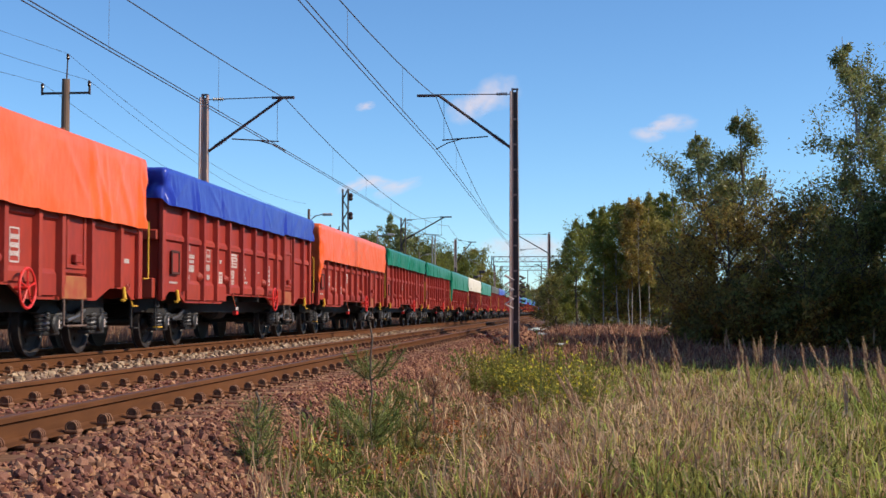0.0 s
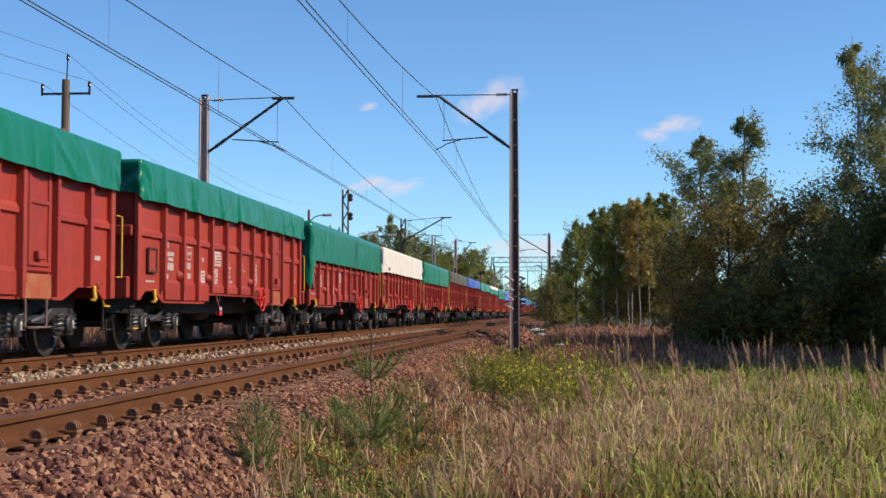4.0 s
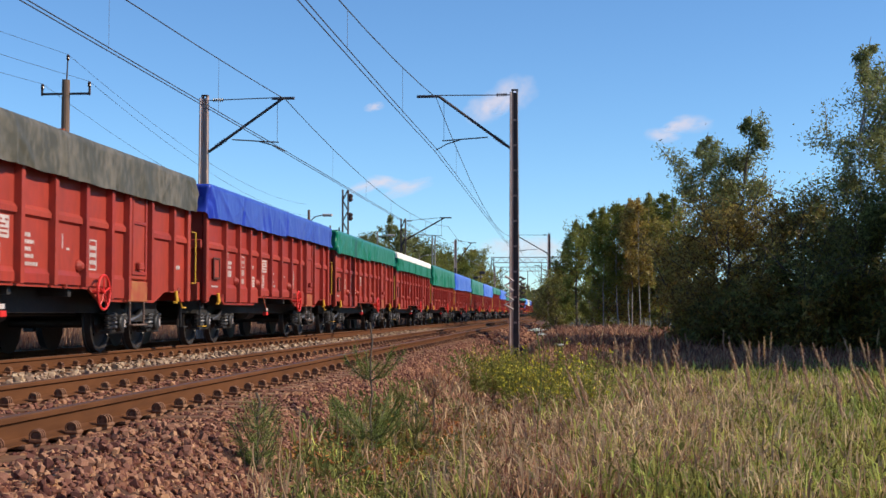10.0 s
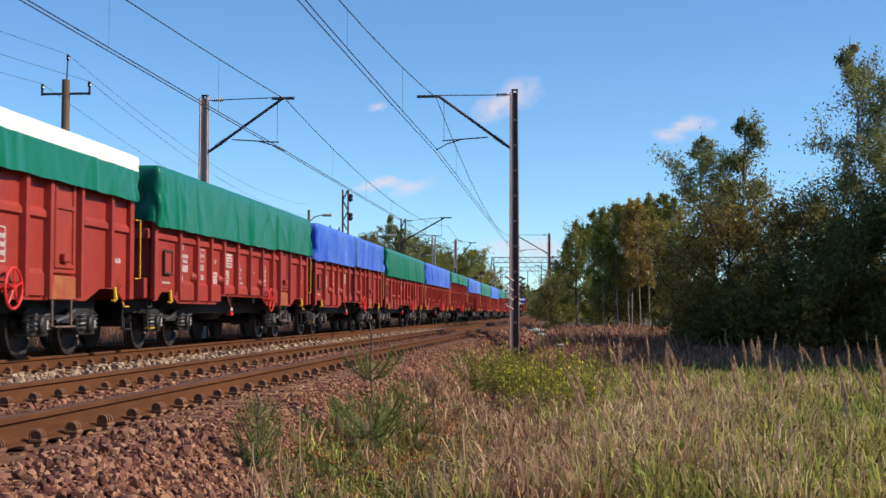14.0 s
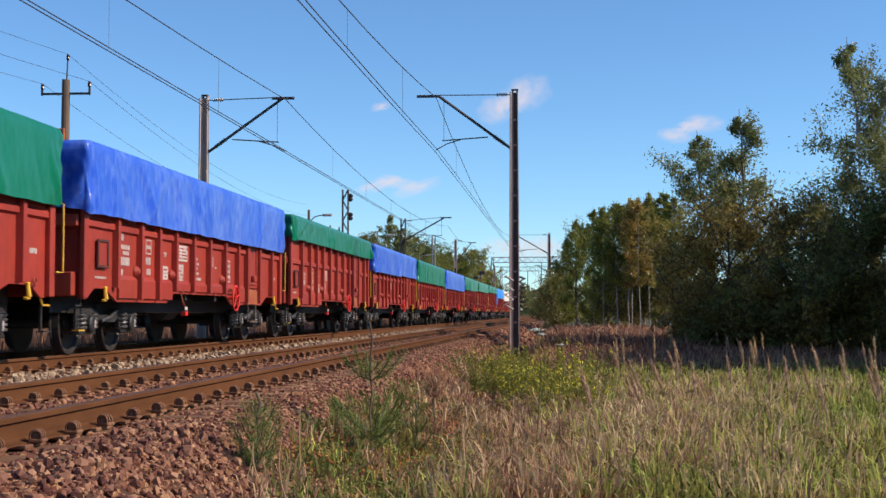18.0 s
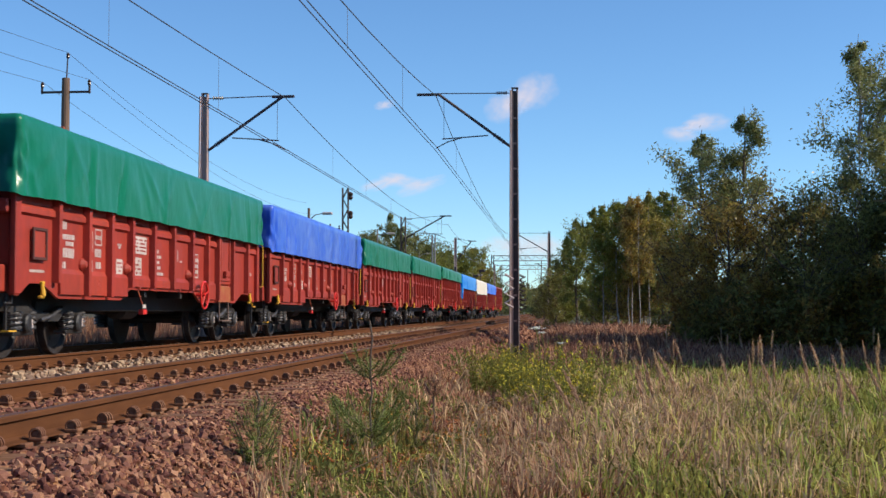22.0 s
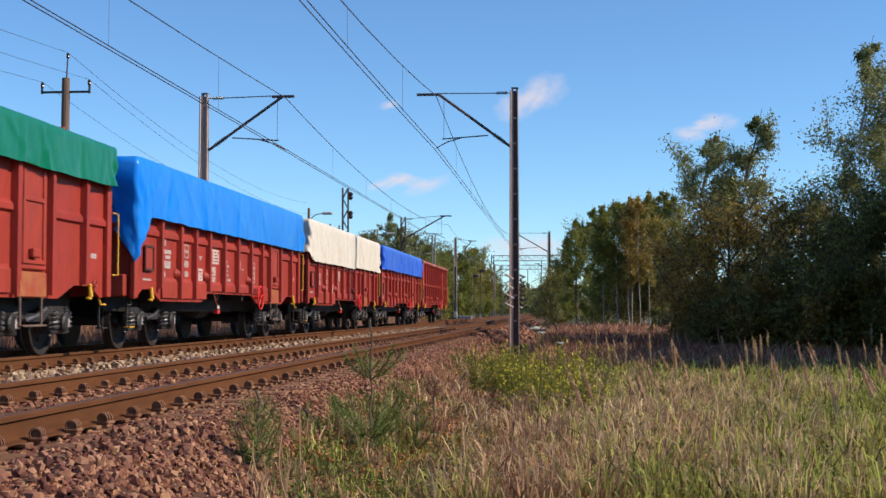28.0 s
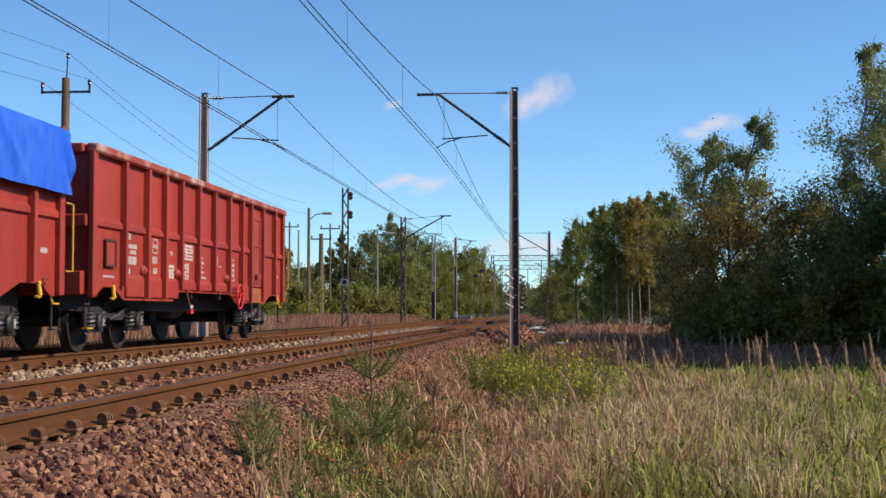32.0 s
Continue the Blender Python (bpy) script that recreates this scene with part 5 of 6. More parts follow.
def blades(n, x, y, z, height, width, rnd, bend=0.35, wind=(-0.15, -0.35)):
    """Curved tapering blades: five corners each, as a quad and a triangle doubled to quads."""
    a = rnd.uniform(0, 2 * np.pi, n)
    side = np.stack([np.cos(a), np.sin(a), np.zeros(n)], 1) * (width * rnd.uniform(0.6, 1.4, n))[:, None]
    h = height * rnd.uniform(0.55, 1.25, n)
    ang = rnd.uniform(0, 2 * np.pi, n)
    lean = np.stack([np.cos(ang), np.sin(ang), np.zeros(n)], 1) * (bend * h * rnd.random(n))[:, None] + np.array([wind[0], wind[1], 0]) * (h * rnd.uniform(0.2, 1, n))[:, None] * 0.6
    root = np.stack([x, y, z], 1)
    up = np.stack([np.zeros(n), np.zeros(n), h], 1)
    mid = root + up * 0.55 + lean * 0.3
    tip = root + up * 0.96 + lean
    v = np.stack([root - side, root + side, mid + side * 0.8, mid - side * 0.8, tip + side * 0.12, tip - side * 0.12], 1).reshape(-1, 3)
    k = np.arange(n)[:, None] * 6
    f = np.concatenate([k + [0, 1, 2, 3], k + [3, 2, 4, 5]], 1).reshape(-1, 4)
    return v, f


def field_points(n, rnd, x0, x1, left, right, power=1.8):
    x = x0 + (x1 - x0) * rnd.random(n) ** power
    y = rnd.uniform(0, 1, n)
    lo = (1000 - right) * x / 2350.0
    hi = (1000 - left) * x / 2350.0
    return x, lo + (hi - lo) * y


def patchy(x, y, k):
    return 0.5 + 0.5 * np.sin(x * 0.55 + 1.7 * np.sin(y * 0.8 + k)) * np.cos(y * 0.9 + k + 0.8 * np.sin(x * 0.4))


def tufts(rnd, n, zone, each, height, width, keep, spread=0.07, bend=0.8, wind=(-0.02, 0.07), bury=0.03):
    """Clumps of blades that fan out from common roots."""
    x, y = field_points(n, rnd, *zone)
    ok = (y < 2.3) & keep(x, y, rnd)
    x, y = np.repeat(x[ok], each), np.repeat(y[ok], each)
    m = len(x)
    scale = np.repeat(rnd.uniform(0.6, 1.2, m // each), each)
    dx, dy = rnd.normal(size=m) * spread, rnd.normal(size=m) * spread
    x, y = x + dx, y + dy
    z = surface_z(y) + unevenness(x, y) * 0.8 * (y < 1.3) - bury
    h = height * scale * rnd.uniform(0.5, 1.2, m) * np.clip((1.9 - y) / 1.4, 0.4, 1)
    a = rnd.uniform(0, 2 * np.pi, m)
    side = np.stack([np.cos(a), np.sin(a), np.zeros(m)], 1) * ((width + 0.00035 * x) * rnd.uniform(0.6, 1.4, m))[:, None]
    way = rnd.uniform(0, 2 * np.pi, m)
    out = np.stack([np.cos(way), np.sin(way), np.zeros(m)], 1) * (bend * h * rnd.random(m) ** 1.5)[:, None]
    out = out + np.stack([dx, dy, np.zeros(m)], 1) / spread * (0.15 * h)[:, None] + np.array([wind[0], wind[1], 0]) * (h * rnd.uniform(-0.4, 1, m))[:, None]
    root = np.stack([x, y, z], 1)
    up = np.stack([np.zeros(m), np.zeros(m), h], 1)
    droop = rnd.uniform(0.55, 1.0, m)[:, None]
    low, mid, tip = root + up * 0.45 + out * 0.12, root + up * (0.6 + 0.25 * droop) + out * 0.45, root + up * droop + out
    v = np.stack([root - side, root + side, low + side * 0.95, low - side * 0.95, mid + side * 0.7, mid - side * 0.7, tip + side * 0.08, tip - side * 0.08], 1).reshape(-1, 3)
    k = np.arange(m)[:, None] * 8
    return v, np.concatenate([k + [0, 1, 2, 3], k + [3, 2, 4, 5], k + [5, 4, 6, 7]], 1).reshape(-1, 4)


def column(x, y):
    """Picture column at which a place on the ground shows."""
    return 1000 - 2350.0 * y / x


def build_grass():
    rnd = np.random.default_rng(11)

    def lay(name, label, mat, *args, **kw):
        v, f = tufts(rnd, *args, **kw)
        ob = new(name, raw_mesh(name, v, f, mat))
        tagged(ob, label, "grass", kind="stuff")

    def meadow(x, y, r):
        return r.random(len(x)) < np.clip((column(x, y) - 940) / 160, 0, 1)

    def fringe(lo, hi, k, cut):
        return lambda x, y, r: (r.random(len(x)) < np.clip(np.minimum((column(x, y) - lo) / 120, (hi - column(x, y)) / 120), 0, 1)) & (patchy(x, y, k) > cut)

    lay("field_grass", "tall green grass of the field", GRASS, 6400, (8.5, 31, 930, 1820, 1.25), 14, 0.5, 0.0052, meadow, spread=0.1)
    lay("low_field_grass", "short green grass under the tall grass", WEED, 2000, (8.5, 31, 760, 1820, 1.25), 12, 0.28, 0.007, meadow, spread=0.12)
    lay("dry_grass", "dry straw-coloured grass among the green", STRAW, 4600, (8.5, 23, 900, 1820, 1.3), 10, 0.56, 0.0034, lambda x, y, r: meadow(x, y, r) & (patchy(x, y, 0.3) > 0.25) & (r.random(len(x)) < np.clip((1600 - column(x, y)) / 420, 0.18, 1)), spread=0.09)
    lay("pale_weeds", "pale dry weeds at the field's edge", STRAW, 3200, (8.5, 26, 640, 1340, 1.35), 9, 0.52, 0.003, fringe(800, 1330, 1.0, 0.4), spread=0.1)
    lay("russet_weeds", "russet dry weeds along the embankment's foot", RUSSET, 4200, (8.5, 42, 600, 1230, 1.35), 11, 0.46, 0.0035, fringe(690, 1230, 2.0, 0.3), spread=0.11)
    lay("green_weeds", "green weeds along the embankment's foot", WEED, 4200, (8, 45, 440, 1120, 1.35), 11, 0.34, 0.007, fringe(470, 1120, 4.0, 0.3), spread=0.09)
    lay("embankment_weeds", "sparse dry weeds on the ballast slope", STRAW, 320, (7.5, 30, 420, 860, 1.3), 8, 0.75, 0.003, lambda x, y, r: y < 2.1, spread=0.06)
    lay("embankment_grass", "green grass at the foot of the ballast slope", GRASS, 480, (7.5, 14, 430, 860, 1.0), 8, 0.6, 0.003, lambda x, y, r: (y < 2.1) & (r.random(len(x)) < np.clip((column(x, y) - 430) / 300, 0, 1) * 0.6), spread=0.07)
    lay("embankment_weeds_low", "low green weeds at the foot of the ballast slope", WEED, 800, (7.5, 16, 430, 860, 1.0), 8, 0.45, 0.005, lambda x, y, r: (y < 2.2) & (patchy(x, y, 2.5) > 0.35) & (r.random(len(x)) < np.clip((column(x, y) - 420) / 250, 0, 1) * 0.7), spread=0.08)
    lay("shade_grass", "dry brown grass at the wood's edge", RUSSET, 9000, (28, 100, 950, 1800, 1.5), 8, 0.6, 0.004, lambda x, y, r: y < 1.0, spread=0.3)
    lay("meadow_grass", "russet dry grass before the trees", RUSSET, 3600, (44, 90, 960, 1230, 1.0), 8, 0.8, 0.004, lambda x, y, r: y < 1.0, spread=0.3)
    # broad-leaved weeds
    for name, label, mat, n, k in (("broad_weeds", "low broad-leaved green weeds", WEED, 26000, 3.1), ("turning_weeds", "low weeds turning yellow and red", FORB, 32000, 5.2)):
        x, y = field_points(n, rnd, 8, 40, 480, 1130, 1.4)
        ok = (y < 2.1) & (patchy(x, y, k) > 0.45)
        x, y = x[ok], y[ok]
        c = np.stack([x, y, surface_z(y) + rnd.random(len(x)) ** 1.3 * 0.38 * np.clip((2.1 - y) / 1.2, 0.3, 1)], 1)
        v, f = leaf_quads(c, 0.016, rnd, flat=0.4, long=1.7)
        tagged(new(name, raw_mesh(name, v, f, mat)), label, "weeds", kind="stuff")
    # beyond the tracks
    n = 30000
    x = 15 + 135 * rnd.random(n)
    y = rnd.uniform(13.0, 22, n) + rnd.random(n) ** 2 * 20
    v, f = blades(n, x, y, ground_z(y), 0.6, 0.02, rnd)
    ob = new("verge_grass", raw_mesh("verge_grass", v, f, RUSSET))
    tagged(ob, "dry yellowish grass beyond the far track", "grass", kind="stuff")
    # low grass nearest the far track, its shade painted in as dark colour
    n = 45000
    x = 11 + 60 * rnd.random(n)
    y = rnd.uniform(11.6, 13.0, n)
    v, f = blades(n, x, y, ground_z(y) - 0.04, 0.42, 0.012, rnd, wind=(-0.1, -0.1))
    ob = new("verge_thatch", raw_mesh("verge_thatch", v, f, SHADED_VERGE))
    tagged(ob, "low grass beside the far track, coloured dark for the train's shade", "grass", kind="stuff")
    n = 64000
    x = 10 + 165 * rnd.random(n)
    y = rnd.uniform(13.4, 16.0, n) + rnd.random(n) ** 2 * 6
    v, f = blades(n, x, y, ground_z(y) - 0.04, 0.95, 0.011, rnd, wind=(-0.1, -0.2))
    ob = new("bank_grass", raw_mesh("bank_grass", v, f, RUSSET))
    tagged(ob, "tall tan dry grass on the bank beyond the far track", "grass", kind="stuff")


def seed_stalks():
    """Tall grass stalks with drooping seed plumes, standing out of the field."""
    rnd = np.random.default_rng(23)
    kinds = []
    for k in range(6):
        h = rnd.uniform(0.72, 1.0)
        lean = rnd.uniform(-0.2, 0.2)
        pts = [Vector((0.02 * i, lean * (i / 5) ** 2, h * i / 5)) for i in range(6)]
        stem = Shape().tube(pts, 0.0022, 4).mesh("stem", STRAW)
        d = (pts[5] - pts[4]).normalized()
        n = 150
        t = rnd.random(n)
        c = np.array([pts[5] - d * 0.04 + d * 0.3 * q for q in t]) + rnd.normal(size=(n, 3)) * (0.010 * np.sin(np.pi * np.clip(t * 0.9 + 0.1, 0, 1)))[:, None]
        w = np.cross(np.array(d)[None] + rnd.normal(size=(n, 3)) * 0.3, rnd.normal(size=(n, 3)))
        w = w / np.linalg.norm(w, axis=1)[:, None] * 0.004
        e = (np.array(d)[None] + rnd.normal(size=(n, 3)) * 0.28) * 0.034
        v, f = np.stack([c - e, c + w, c + e, c - w], 1).reshape(-1, 3), np.arange(4 * n).reshape(n, 4)
        kinds.append((stem, raw_mesh("plume", v, f, STRAW if k % 3 == 0 else PLUME)))
    made = []
    for k in range(52):
        x = 11.5 + 20 * rnd.random() ** 1.5
        px = rnd.uniform(1050, 1600)
        y = spot(px, x)
        s = thing("seed_grass_stalk", "dry tall grass stalk with a drooping seed plume", "grass stalk", pose(x, y, ground_at(x, y) - 0.02, 0, 0, rnd.uniform(-50, 50)), group="tall grass stalks")
        a, b = kinds[k % 6]
        part("stem", a, None, s)
        part("plume", b, None, s)
        made.append((s, k))
    return made


def pine_sapling(x, y, height, whorls, seed, label, mat, curl=0.55, thick=1.0):
    """A small pine: a stem and whorls of upcurved needle-covered twigs."""
    rnd = np.random.default_rng(seed)
    z = ground_at(x, y)
    if y > 1.5:
        z = float(np.interp(y, [1.55, 2.5], [-0.82, -0.215]))
    t = thing("pine_sapling", label, "sapling", (x, y, z - 0.03), group="pine saplings")
    stem = [Vector((0.01 * math.sin(3 * i), 0.012 * math.cos(2.3 * i), height * i / 8)) for i in range(9)]
    part("stem", Shape().tube(stem[:8] + [stem[8]], 0.009, 6), BARK, t)
    for h, reach, count in whorls:
        for k in range(count):
            a = 2 * math.pi * k / count + rnd.uniform(-0.4, 0.4)
            r = reach * rnd.uniform(0.75, 1.15)
            pts = [Vector((r * u * math.cos(a), r * u * math.sin(a), h + r * (0.15 * u + curl * u * u))) for u in (0, 0.33, 0.66, 1)]
            tw = part("twig", Shape().tube(pts, 0.004, 4), BARK, t)
            n = int(260 * thick * r / 0.25)
            u = 0.15 + 0.85 * rnd.random(n)
            c = np.stack([r * u * math.cos(a), r * u * math.sin(a), h + r * (0.15 * u + curl * u * u)], 1)
            d = rnd.normal(size=(n, 3)) * 0.9 + np.array([math.cos(a), math.sin(a), 0.9])
            d /= np.linalg.norm(d, axis=1)[:, None]
            ln = rnd.uniform(0.05, 0.1, n)[:, None]
            w = np.cross(d, rnd.normal(size=(n, 3)))
            w = w / np.linalg.norm(w, axis=1)[:, None] * 0.0017
            v = np.stack([c - w, c + w, c + d * ln + w * 0.4, c + d * ln - w * 0.4], 1).reshape(-1, 3)
            part("needles", raw_mesh("needles", v, np.arange(4 * n).reshape(n, 4), mat), None, tw)
    return t


def flower_clump(x, y, height, seed, n=16, heads=4):
    """Yellow-flowering weeds: stems, narrow leaves, small blossoms."""
    rnd = np.random.default_rng(seed)
    t = thing("flowering_weed", "yellow-flowering weed clump among dry grass", "wildflower", (x, y, ground_at(x, y) - 0.02), group="yellow flowering weeds")
    st = Shape()
    leaf, bloom = [], []
    for _ in range(n):
        a, r = rnd.uniform(0, 6.28), rnd.uniform(0.03, 0.26)
        h = height * rnd.uniform(0.6, 1.1)
        p = [Vector((r * 0.4 * math.cos(a), r * 0.4 * math.sin(a), 0)), Vector((r * math.cos(a), r * math.sin(a), h * 0.6)), Vector((r * 1.5 * math.cos(a), r * 1.5 * math.sin(a), h))]
        st.tube(p, 0.004, 4)
        for _ in range(34):
            q = rnd.uniform(0.15, 0.95)
            leaf.append(np.array(p[0].lerp(p[2], q)) + rnd.normal(size=3) * 0.035)
        for _ in range(rnd.integers(1, heads + 1)):
            bloom.append(np.array(p[1].lerp(p[2], rnd.uniform(0.2, 1.0))) + rnd.normal(size=3) * (0.05, 0.05, 0.06))
    part("stem_bunch", st, HERB, t)["kind"] = "stuff"
    v, f = leaf_quads(np.array(leaf), 0.017, rnd, long=2.0)
    part("foliage", raw_mesh("foliage", v, f, HERB), None, t)["kind"] = "stuff"
    v, f = leaf_quads(np.repeat(np.array(bloom), 5, 0) + rnd.normal(size=(5 * len(bloom), 3)) * 0.012, 0.017, rnd, long=1.0)
    part("blossom_spray", raw_mesh("blossom_spray", v, f, BLOSSOM), None, t)["kind"] = "stuff"


def small_plants():
    pine_sapling(11.8, spot(657, 11.8), 1.26, [(0.12, 0.24, 4), (0.2, 0.42, 6), (0.28, 0.36, 5), (0.74, 0.31, 5), (0.82, 0.1, 3)], 3, "young green pine sapling among the ballast stones", NEEDLE, 0.72, 0.6)
    pine_sapling(8.9, spot(458, 8.9), 0.58, [(0.03, 0.15, 6), (0.12, 0.16, 6), (0.22, 0.15, 5), (0.32, 0.12, 4), (0.42, 0.07, 4)], 4, "small dark pine sapling on the ballast slope", NEEDLE, 1.25, 0.5)
    pine_sapling(13.6, spot(768, 13.6), 0.82, [(0.25, 0.1, 4), (0.62, 0.09, 4), (0.72, 0.05, 4)], 6, "thin half-dry sapling among dry weeds", RUSSET, 1.2)
    pine_sapling(13.2, spot(737, 13.2), 0.62, [(0.12, 0.14, 4), (0.3, 0.12, 4), (0.46, 0.05, 3)], 7, "thin half-dry sapling among dry weeds", WEED, 1.0)
    rnd = np.random.default_rng(8)
    for k in range(26):
        if k < 15:
            x = rnd.uniform(16.0, 21.5)
            flower_clump(x, spot(rnd.normal(994, 36), x), rnd.uniform(0.6, 1.22), 40 + k, 15, 4)
        else:
            x = rnd.uniform(20.5, 28)
            flower_clump(x, spot(rnd.uniform(835, 970), x), rnd.uniform(0.75, 1.08), 40 + k, 12, 2)
    # wild carrot: long bent stalks with flat white heads
    for px, x, h in ((948, 11.3, 1.42), (957, 15.0, 1.28), (992, 17.5, 1.12)):
        y = spot(px, x)
        t = thing("white_umbel", "white umbel flower on a tall bent stalk", "wildflower", (x, y, ground_at(x, y)), group="white umbels")
        part("stalk", Shape().tube([(0, 0.03, 0), (0.02, 0, h * 0.3), (0.02, -0.045, h * 0.75), (0, -0.03, h * 0.9), (0, 0.0, h)], 0.005, 5), WEED, t)
        c = np.stack([rnd.normal(size=80) * 0.02, rnd.normal(size=80) * 0.026, h + rnd.normal(size=80) * 0.006], 1)
        v, f = leaf_quads(c, 0.009, rnd, long=1.0)
        part("umbel", raw_mesh("umbel", v, f, UMBEL), None, t)
    # bare dry stems, arching and leaning
    for px, x, dy, h, bow in ((783, 13.5, -0.24, 0.95, 0.1), (803, 13.5, -0.19, 0.62, 0.0), (594, 9.6, -0.37, 0.42, -0.1), (537, 9.2, 0.02, 0.62, 0.01), (528, 8.3, 0.1, 0.6, 0.06), (470, 8.0, 0.07, 0.5, 0.03), (1130, 10.2, -0.1, 0.62, 0.05), (868, 12.2, 0.2, 0.5, 0.02)):
        y = spot(px, x)
        s = thing("dry_stem", "bare pale dry stem leaning among the weeds", "dry stem", (x, y, float(surface_z(y)) - 0.03), group="dry stems")
        low = 0.0 if h > 0.55 else 0.18
        part("stick", Shape().tube([(0, 0, 0)] * (low > 0) + [(0.0, dy * u + bow * math.sin(math.pi * u), low + (h - low) * (u ** 0.8)) for u in (0, 0.2, 0.4, 0.6, 0.8, 1)], 0.0045, 5), STRAW, s)


def distant_woods():
    """Woods along the horizon."""
    rnd = np.random.default_rng(77)
    n = 60000
    a = np.where(np.arange(n) < 42000, rnd.uniform(-0.25, 0.6, n), rnd.uniform(0, 2 * np.pi, n))
    d = rnd.uniform(480, 620, n)
    top = 9 + 4 * np.sin(a * 37) + 3 * np.sin(a * 91 + 1) + 2 * np.sin(a * 230)
    c = np.stack([d * np.cos(a), d * np.sin(a), top * rnd.random(n) ** 0.8 - 1], 1)
    v, f = leaf_quads(c, np.where(np.arange(n) < 42000, 0.8, 2.6), rnd, long=1.0)
    ob = new("distant_woods", raw_mesh("distant_woods", v, f, LEAF_FAR))
    tagged(ob, "dark green woods along the horizon", "woods", kind="stuff")


def side_trees():
    """The wood goes on beside the field: alders added out of view to shade it."""
    rnd = random.Random(19)
    for k in range(16):
        x = 28.5 + 1.2 * k
        y = -0.2417 * x - 2.7 - rnd.uniform(0, 0.8)
        tree("alder_tree", "dark alder added out of view to shade the field", (x, y, -1.05), 2.4 + 0.136 * x, 0.2, rnd.uniform(1.8, 2.3), rnd.choice((LEAF_DARK, LEAF_OLIVE)), BARK,
             limbs=30, leaves=9000, size=0.1, seed=800 + k, group="trees at the field's edge")


# ---- clouds ----
def cloud_material():
    m = bpy.data.materials.new("thin_white_cloud")
    m.use_nodes = True
    n, l = m.node_tree.nodes, m.node_tree.links
    n.remove(n["Principled BSDF"])
    tc, no, gr = n.new("ShaderNodeTexCoord"), n.new("ShaderNodeTexNoise"), n.new("ShaderNodeTexGradient")
    gr.gradient_type = "SPHERICAL"
    no.inputs["Scale"].default_value, no.inputs["Detail"].default_value = 2.2, 7
    l.new(tc.outputs["Object"], gr.inputs[0])
    info, add = n.new("ShaderNodeObjectInfo"), n.new("ShaderNodeVectorMath")
    l.new(tc.outputs["Object"], add.inputs[0])
    l.new(info.outputs["Random"], add.inputs[1])
    l.new(add.outputs[0], no.inputs["Vector"])
    mul = n.new("ShaderNodeMath")
    mul.operation = "MULTIPLY"
    l.new(gr.outputs["Fac"], mul.inputs[0])
    l.new(no.outputs["Fac"], mul.inputs[1])
    rp = n.new("ShaderNodeMapRange")
    rp.inputs["From Min"].default_value, rp.inputs["From Max"].default_value = 0.08, 0.42
    rp.inputs["To Max"].default_value = 0.55
    l.new(mul.outputs[0], rp.inputs["Value"])
    # puffs glow by themselves: the cloud's sunlit tone is put in as emission
    em, tr, mx = n.new("ShaderNodeEmission"), n.new("ShaderNodeBsdfTransparent"), n.new("ShaderNodeMixShader")
    em.inputs[0].default_value, em.inputs[1].default_value = (0.84, 0.74, 0.78, 1), 0.95
    l.new(rp.outputs[0], mx.inputs[0])
    l.new(tr.outputs[0], mx.inputs[1])
    l.new(em.outputs[0], mx.inputs[2])
    l.new(mx.outputs[0], n["Material Output"].inputs["Surface"])
    return m


CLOUD = cloud_material()
drifting = []


def cloud(px, py, w, h, drift, rise, puffs, seed):
    """A small cloud 1500 m away, made of soft puffs; drift, rise: metres over the clip."""
    rnd = random.Random(seed)
    k = 1500 / 2330.0
    at = (1500.0, (1000 - px) * k * 0.9915, EYE[2] + (552 - py) * k)
    c = thing("cloud", "small thin white cloud in the blue sky", "cloud", at, group="clouds")
    for i in range(puffs):
        u = (i + 0.5) / puffs * 2 - 1
        s = Shape()
        n = 20
        s.add([(-0.25, 0, 0)] + [(0, math.cos(2 * math.pi * j / n), math.sin(2 * math.pi * j / n)) for j in range(n)], [(0, 1 + (j + 1) % n, 1 + j) for j in range(n)])
        r = w * k * rnd.uniform(0.45, 0.6)
        m = Matrix.LocRotScale((rnd.uniform(-8, 8) + 6 * i, -u * w * k * 0.45, (rnd.uniform(-0.2, 0.2) + 0.35 * u * (seed % 2)) * h * k), Euler((rnd.uniform(-0.4, 0.4), 0, 0)), (r * 0.3, r, r * h / w * rnd.uniform(0.9, 1.2)))
        part("puff", s, CLOUD, c, at=m, smooth=True)
    drifting.append((c, at, drift * k, rise * k))


cloud(852, 180, 95, 70, 98, 0, 3, 1)
cloud(1172, 229, 85, 34, 84, -2, 3, 3)
cloud(665, 323, 115, 34, 62, 2, 3, 4)
cloud(640, 180, 44, 22, 50, 0, 1, 6)
cloud(935, 432, 130, 60, 0, 0, 3, 8)

build_grass()
right_wood()
far_wood()
stalks = seed_stalks()
small_plants()
distant_woods()
side_trees()

build_stones(bed)
build_sleepers()


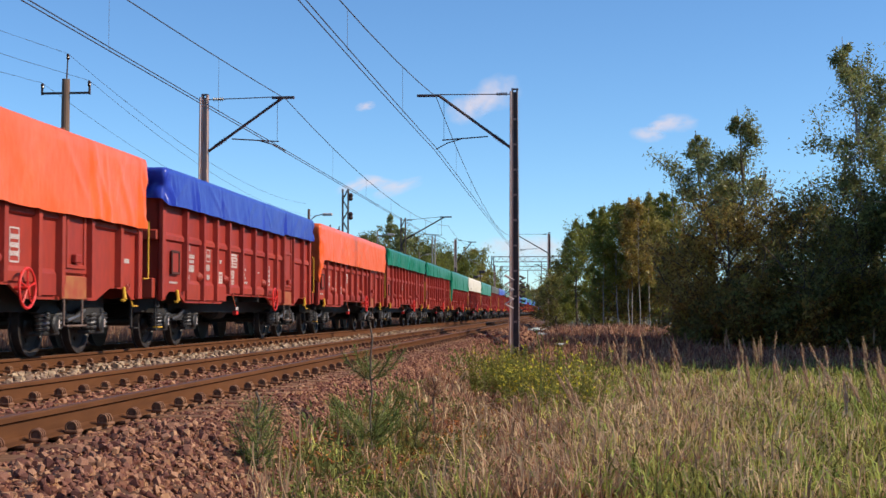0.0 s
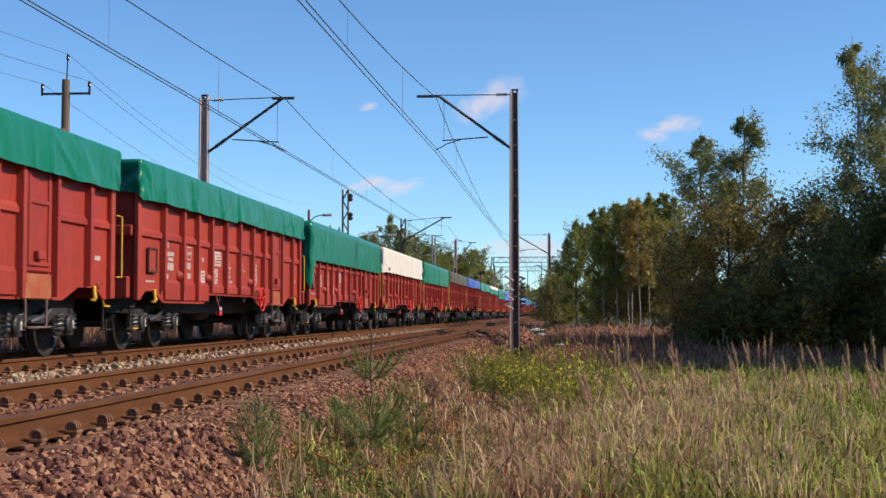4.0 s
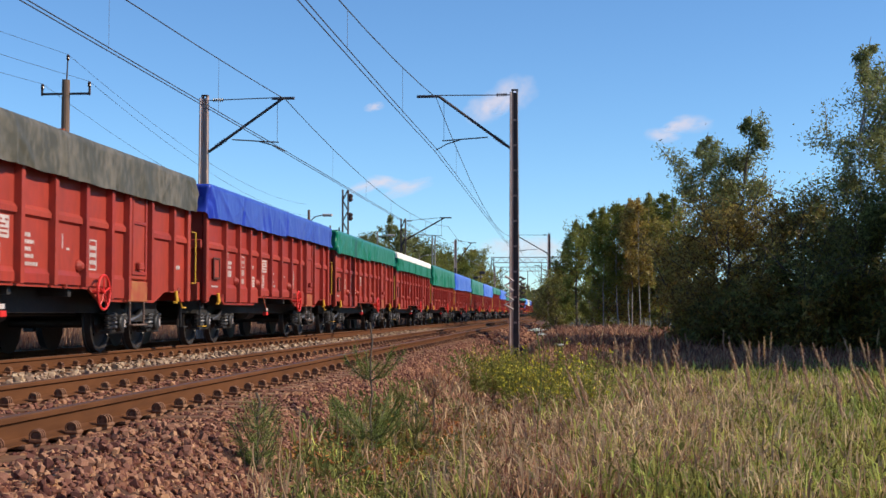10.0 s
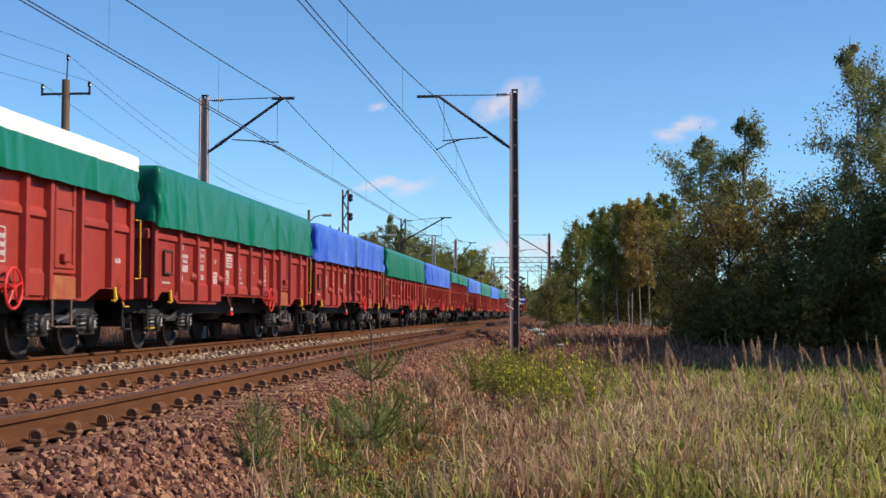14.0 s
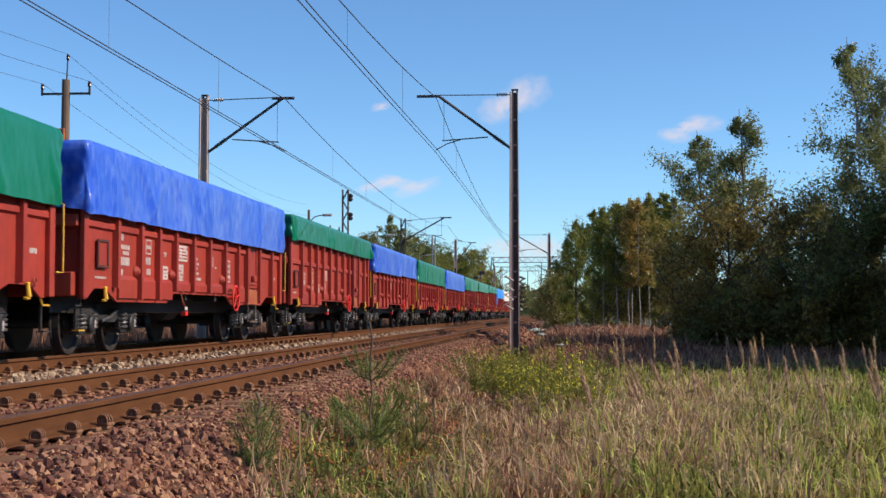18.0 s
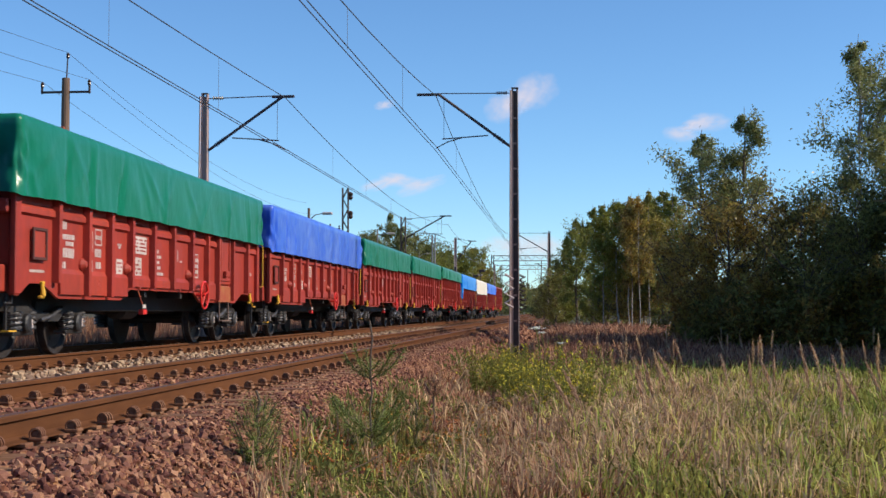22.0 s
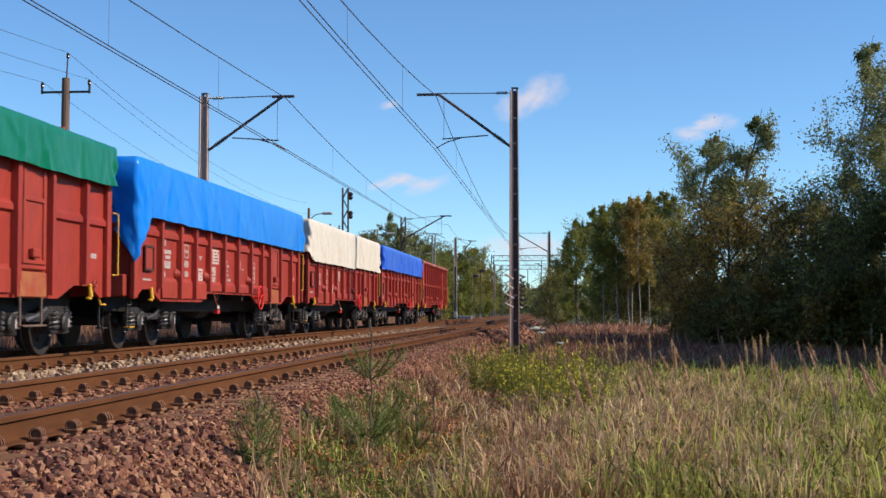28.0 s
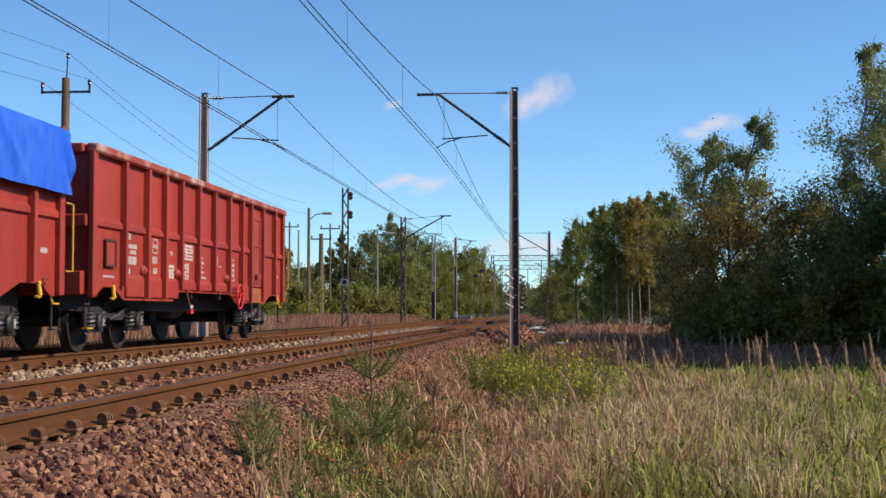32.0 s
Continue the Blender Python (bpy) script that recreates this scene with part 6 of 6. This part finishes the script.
def motions():
    times = [0, 1, 2, 3, 4, 5, 6, 7, 8, 9, 10, 11, 12, 13, 14, 15, 16, 17, 18, 19, 20, 21, 22, 23, 24, 25, 26, 27, 28, 29, 30, 31, 32]
    for n, w in enumerate(wagons):
        start = 24.8 + 354.4 - (26 - n) * PITCH
        walk(w, [(t, pose(start - gone(t), TRACK_B, 0.003)) for t in times])
    # wheels roll as far as the train has gone; all wagons' wheels turn alike
    first = [o for o in wagons[0].children if o.name.startswith("wheelset")]
    rolled = []
    for o in first:
        at = o.matrix_basis.translation.copy()
        walk(o, [(k / FPS, Matrix.Translation(at) @ Euler((0, -gone(k / FPS) / 0.46, 0)).to_matrix().to_4x4()) for k in range(int(32 * FPS) + 1)])
        rolled.append((at, o.animation_data.action, o.animation_data.action_slot))
    for w in wagons[1:]:
        for o in w.children:
            if o.name.startswith("wheelset"):
                at, act, slot = min(rolled, key=lambda q: (q[0] - o.matrix_basis.translation).length)
                o.rotation_mode = "QUATERNION"
                o.animation_data_create().action = act
                o.animation_data.action_slot = slot
    # tree tops bend with the wind: metres of sideways shift at the tip, to the right
    clock = (0, 1, 2, 3, 4.5, 6, 7, 8, 9, 10, 11, 12, 13, 14, 15.5, 17, 18, 19, 20, 21, 22, 23, 24, 25, 26.5, 28, 29, 30, 31, 32)
    birch = (0, 15, -15, 7, 22, 33, 40, 35, 40, 55, 55, 22, 22, 15, 25, 22, 9, 31, 33, 40, 31, 44, 51, 60, 62, 60, 66, 68, 66, 63)
    aspen = (0, -15, 22, 22, 10, 20, -4, 4, 16, 31, 9, 9, -2, 15, 5, 13, 4, 7, 7, 4, 15, 4, 18, -2, 25, 53, 45, 24, 27, 49)
    for top, seed in swaying:
        base = top.matrix_basis.translation.copy()
        table, reach = (birch, 210.0) if seed < 3 else (aspen, 170.0)
        mean = 30 if seed < 3 else 12
        walk(top, [(t, Matrix.Translation(base) @ pose(0, 0, 0, math.degrees(math.atan((d - mean) / reach)), 0, 0)) for t, d in zip(clock, table)])
    for c, at, drift, rise in drifting:
        if drift:
            walk(c, [(0, pose(*at)), (16, pose(at[0], at[1] - drift / 2, at[2] + rise / 2)), (32, pose(at[0], at[1] - drift, at[2] + rise))])
    # seed stalks nod
    for s, k in stalks:
        m = s.matrix_basis.copy()
        walk(s, [(t, m @ pose(0, 0, 0, 5 * math.sin(1.9 * t + k) + 4 * math.sin(0.8 * t + 2 * k), 2 * math.sin(2.3 * t + k), 0)) for t in [0.5 * q for q in range(65)]])


motions()
